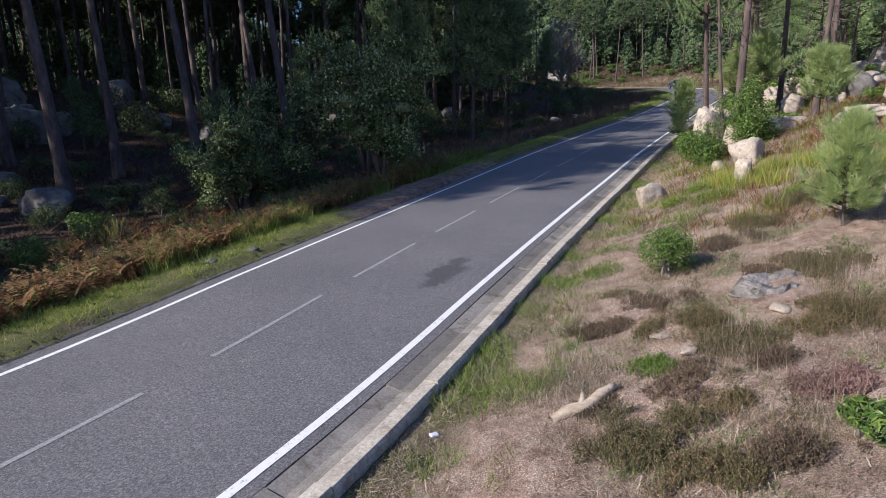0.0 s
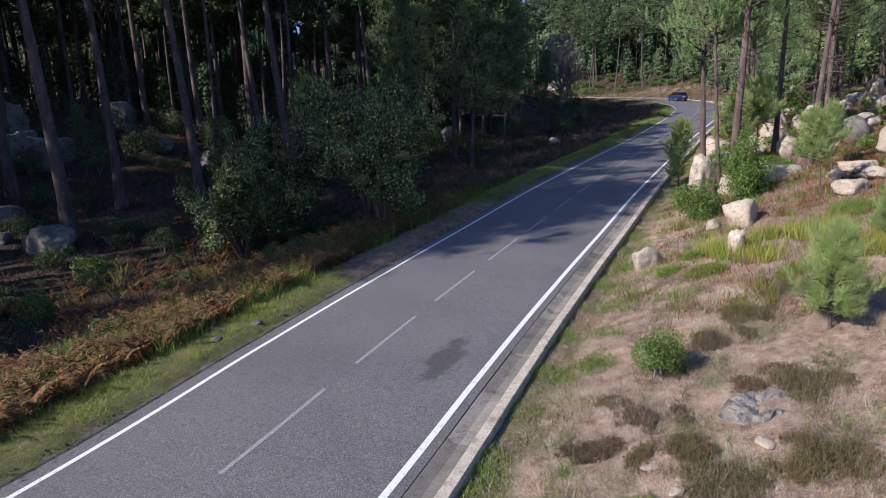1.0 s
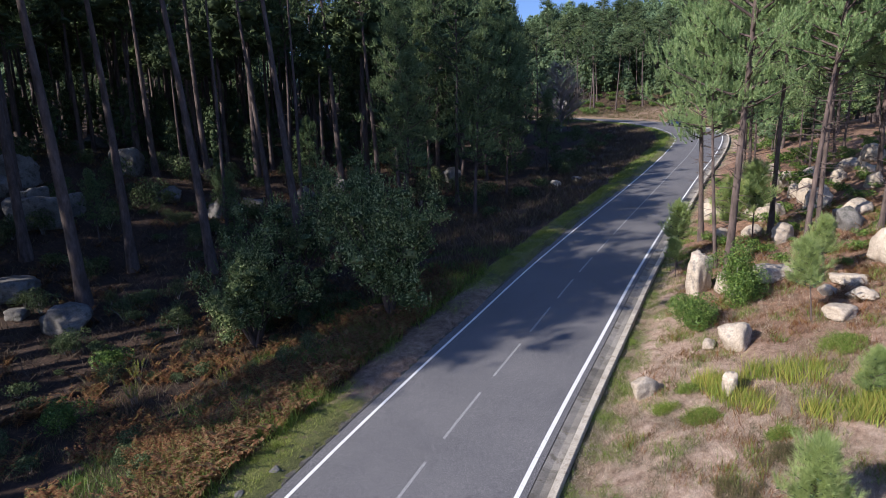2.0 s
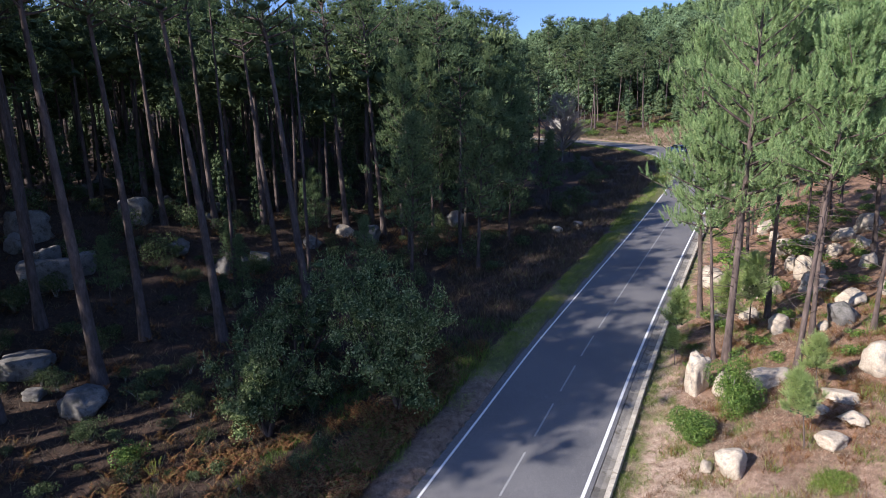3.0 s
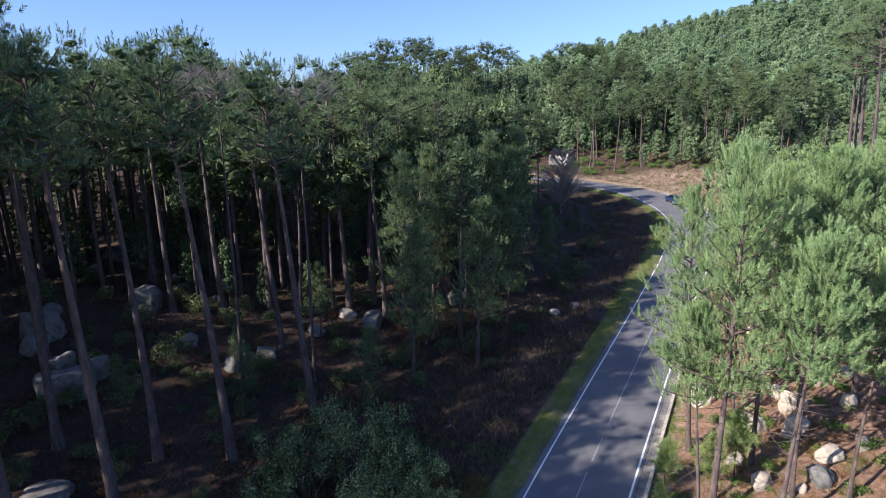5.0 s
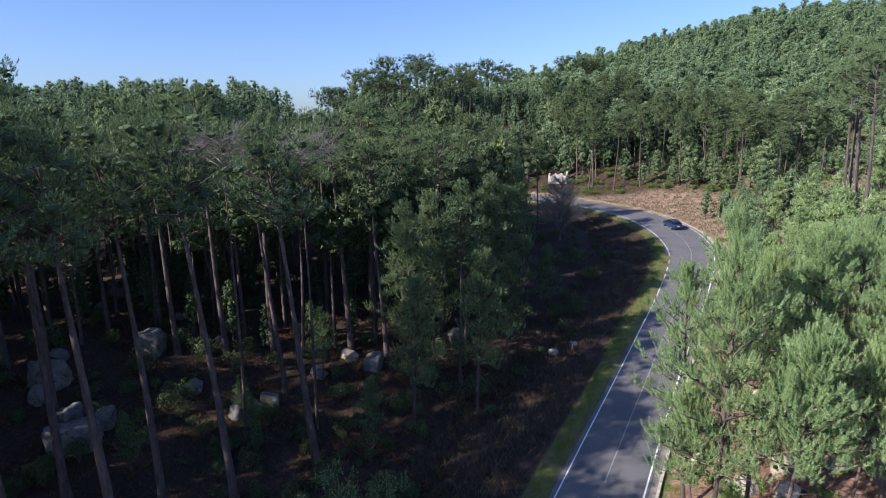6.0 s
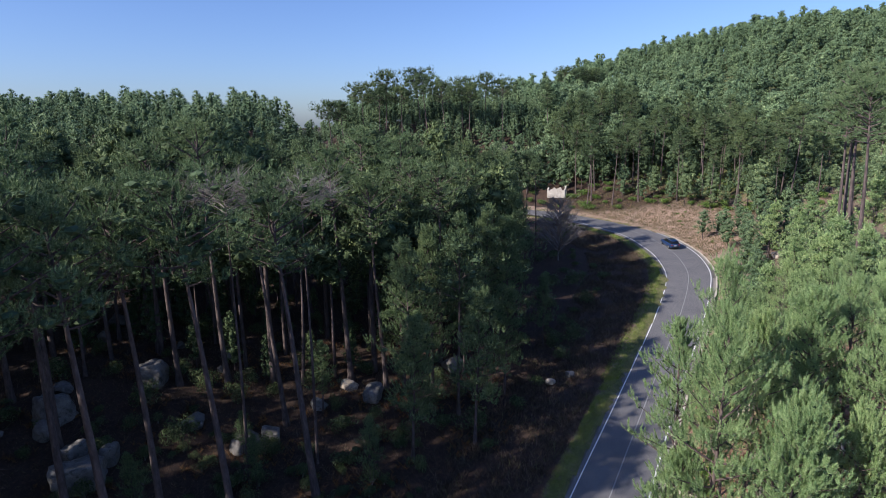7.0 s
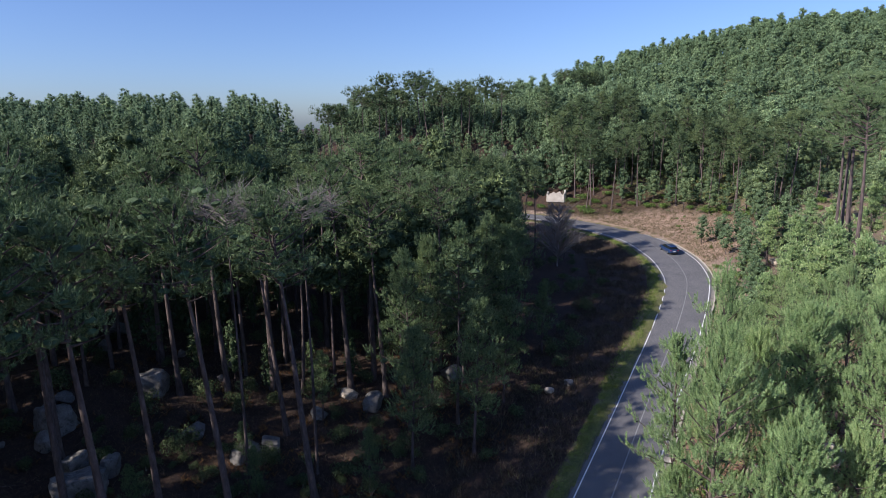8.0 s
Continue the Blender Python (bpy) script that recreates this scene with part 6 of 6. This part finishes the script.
def ruin(x, y, turn):
    """A roofless whitewashed hut: four broken walls with an opening."""
    ob = thing("ruined_hut", pose(x, y, level(x, y) - 0.5, 0, 0, turn) @ Matrix.Diagonal((0.82, 0.82, 0.82, 1)), "roofless whitewashed stone hut, walls broken at the top", "ruin")
    g = random.Random(3)
    def wall(a, b, tops, hole=None):
        bm = bmesh.new()
        n = len(tops) - 1
        d = Vector(b) - Vector(a)
        nrm = Vector((-d.y, d.x, 0)).normalized() * 0.25
        for i in range(n):
            lo = 0.0
            if hole and hole[0] <= i < hole[1]:
                spans = [(0.0, hole[2], 0.0, hole[2]), (hole[3], tops[i], hole[3], tops[i + 1])]
            else:
                spans = [(0.0, tops[i], 0.0, tops[i + 1])]
            p, q = Vector(a) + d * i / n, Vector(a) + d * (i + 1) / n
            for z0, z1, z2, z3 in spans:
                vs = [bm.verts.new(c) for c in (p + nrm + Vector((0, 0, z0)), q + nrm + Vector((0, 0, z2)), q + nrm + Vector((0, 0, z3)), p + nrm + Vector((0, 0, z1)),
                                                p - nrm + Vector((0, 0, z0)), q - nrm + Vector((0, 0, z2)), q - nrm + Vector((0, 0, z3)), p - nrm + Vector((0, 0, z1)))]
                for f in ((0, 1, 2, 3), (7, 6, 5, 4), (0, 4, 5, 1), (1, 5, 6, 2), (2, 6, 7, 3), (3, 7, 4, 0)):
                    bm.faces.new([vs[k] for k in f])
        bmesh.ops.remove_doubles(bm, verts=bm.verts[:], dist=0.001)
        part("wall", bm, M_LIME, ob)
    wall((-2.6, -2, 0), (2.6, -2, 0), [1.9, 2.3, 2.6, 3.2, 2.7, 3.0, 3.3, 2.2, 2.6])
    wall((2.6, -1.75, 0), (2.6, 2, 0), [2.7, 2.9, 3.6, 3.3, 2.6, 2.0], (2, 3, 0.0, 2.1))
    wall((2.35, 2, 0), (-2.6, 2, 0), [2.0, 1.6, 2.2, 2.4, 2.0])
    wall((-2.6, 1.75, 0), (-2.6, -1.75, 0), [2.0, 2.6, 3.0, 2.5])


ruin(29.3, 149.6, -18)


# ---- the car ----
def lofted(sections):
    """A body from cross sections along y: each a list of (x, z) on the right side, mirrored to the left."""
    bm = bmesh.new()
    rings = []
    for y, prof in sections:
        ring = [bm.verts.new((a, y, b)) for a, b in prof] + [bm.verts.new((-a, y, b)) for a, b in reversed(prof)]
        rings.append(ring)
    k = len(rings[0])
    for a, b in zip(rings, rings[1:]):
        for i in range(k):
            bm.faces.new((a[i], a[(i + 1) % k], b[(i + 1) % k], b[i]))
    bm.faces.new(rings[0][::-1])
    bm.faces.new(rings[-1])
    bmesh.ops.recalc_face_normals(bm, faces=bm.faces[:])
    return bm


def car(x, y, heading):
    paint = plain("blue_car_paint", (0.012, 0.04, 0.12), 0.3, 0.3, 1.0)
    glass = plain("dark_car_glass", (0.01, 0.012, 0.015), 0.06)
    black = plain("black_trim", (0.015, 0.015, 0.016), 0.6)
    rubber = plain("tyre_rubber", (0.02, 0.02, 0.02), 0.85)
    alloy = plain("alloy", (0.55, 0.56, 0.58), 0.3, 0.9)
    red = plain("red_lamp", (0.35, 0.01, 0.01), 0.2)
    clear = plain("clear_lamp", (0.7, 0.72, 0.75), 0.15)
    white = plain("plate_white", (0.75, 0.75, 0.73), 0.5)
    slope = math.degrees(math.atan(0.09 * math.cos(radians(heading))))
    ob = thing("car", pose(x, y, road_level(y) + 0.02, slope, 0, heading), "dark blue estate car driving round the bend", "car")
    lower = lambda w, lo, hi: [(w * 0.9, lo), (w, lo + 0.18), (w, (lo + hi) / 2 + 0.05), (w * 0.95, hi)]
    body = lofted([(-2.3, lower(0.78, 0.42, 0.95)), (-2.2, lower(0.86, 0.34, 1.08)), (-1.6, lower(0.91, 0.28, 1.12)), (-0.4, lower(0.92, 0.25, 1.08)), (0.7, lower(0.92, 0.25, 1.05)), (1.5, lower(0.91, 0.27, 0.98)), (2.1, lower(0.86, 0.3, 0.86)), (2.3, lower(0.72, 0.36, 0.72))])
    bmesh.ops.bevel(body, geom=body.edges[:], offset=0.03, segments=2, affect="EDGES")
    part("body", body, paint, ob, smooth=True)
    cab = lambda w, z: [(0.86, 1.03), (0.8, 1.03 + (z - 1.03) * 0.55), (w, z - 0.04), (w * 0.82, z)]
    part("glasshouse", lofted([(-2.12, [(0.82, 1.03), (0.78, 1.04), (0.74, 1.05), (0.6, 1.06)]), (-1.75, cab(0.64, 1.5)), (-0.9, cab(0.67, 1.56)), (0.1, cab(0.66, 1.55)), (0.5, cab(0.62, 1.46)), (1.25, [(0.84, 1.0), (0.8, 1.01), (0.76, 1.02), (0.6, 1.03)])]), glass, ob, "dark tinted windows", smooth=False)
    part("roof", lofted([(-1.85, [(0.6, 1.5), (0.62, 1.52), (0.5, 1.55)]), (-0.9, [(0.66, 1.55), (0.66, 1.57), (0.5, 1.6)]), (0.1, [(0.65, 1.54), (0.65, 1.56), (0.5, 1.585)]), (0.45, [(0.6, 1.46), (0.6, 1.48), (0.48, 1.5)])]), paint, ob, smooth=True)
    for sx in (-1, 1):
        part("roof_rail", box(sx * 0.62 - 0.02, sx * 0.62 + 0.02, -1.6, 0.2, 1.57, 1.62, 0.01), alloy, ob, "bright roof rail")
        for wy in (-1.4, 1.42):
            w = part("wheel", mesh_of("wheel", *tube([(sx * 0.72, wy, 0.34), (sx * 0.74, wy, 0.34), (sx * 0.92, wy, 0.34), (sx * 0.94, wy, 0.34)], [0.3, 0.34, 0.34, 0.3], 20), rubber, smooth=False), None, ob, "black tyre")
            rim = part("rim", mesh_of("rim", *tube([(sx * 0.9, wy, 0.34), (sx * 0.95, wy, 0.34)], [0.22, 0.2], 14), alloy), None, w, "alloy rim")
        part("rear_lamp", box(sx * 0.68 - 0.16, sx * 0.68 + 0.16, -2.33, -2.2, 0.86, 0.98, 0.02), red, ob, "red rear lamp")
        part("headlamp", box(sx * 0.62 - 0.16, sx * 0.62 + 0.16, 2.12, 2.27, 0.66, 0.78, 0.02), clear, ob, "clear headlamp")
        part("mirror", box(sx * 1.0 - 0.1, sx * 1.0 + 0.1, 0.55, 0.7, 1.02, 1.16, 0.03), paint, ob)
    part("bumper", box(-0.74, 0.74, -2.36, -2.2, 0.36, 0.52, 0.03), black, ob, "black rear bumper")
    part("number_plate", box(-0.26, 0.26, -2.345, -2.3, 0.72, 0.83, 0.005), white, ob, "plain white plate")
    return ob


car(42.6, 108.5, 5)
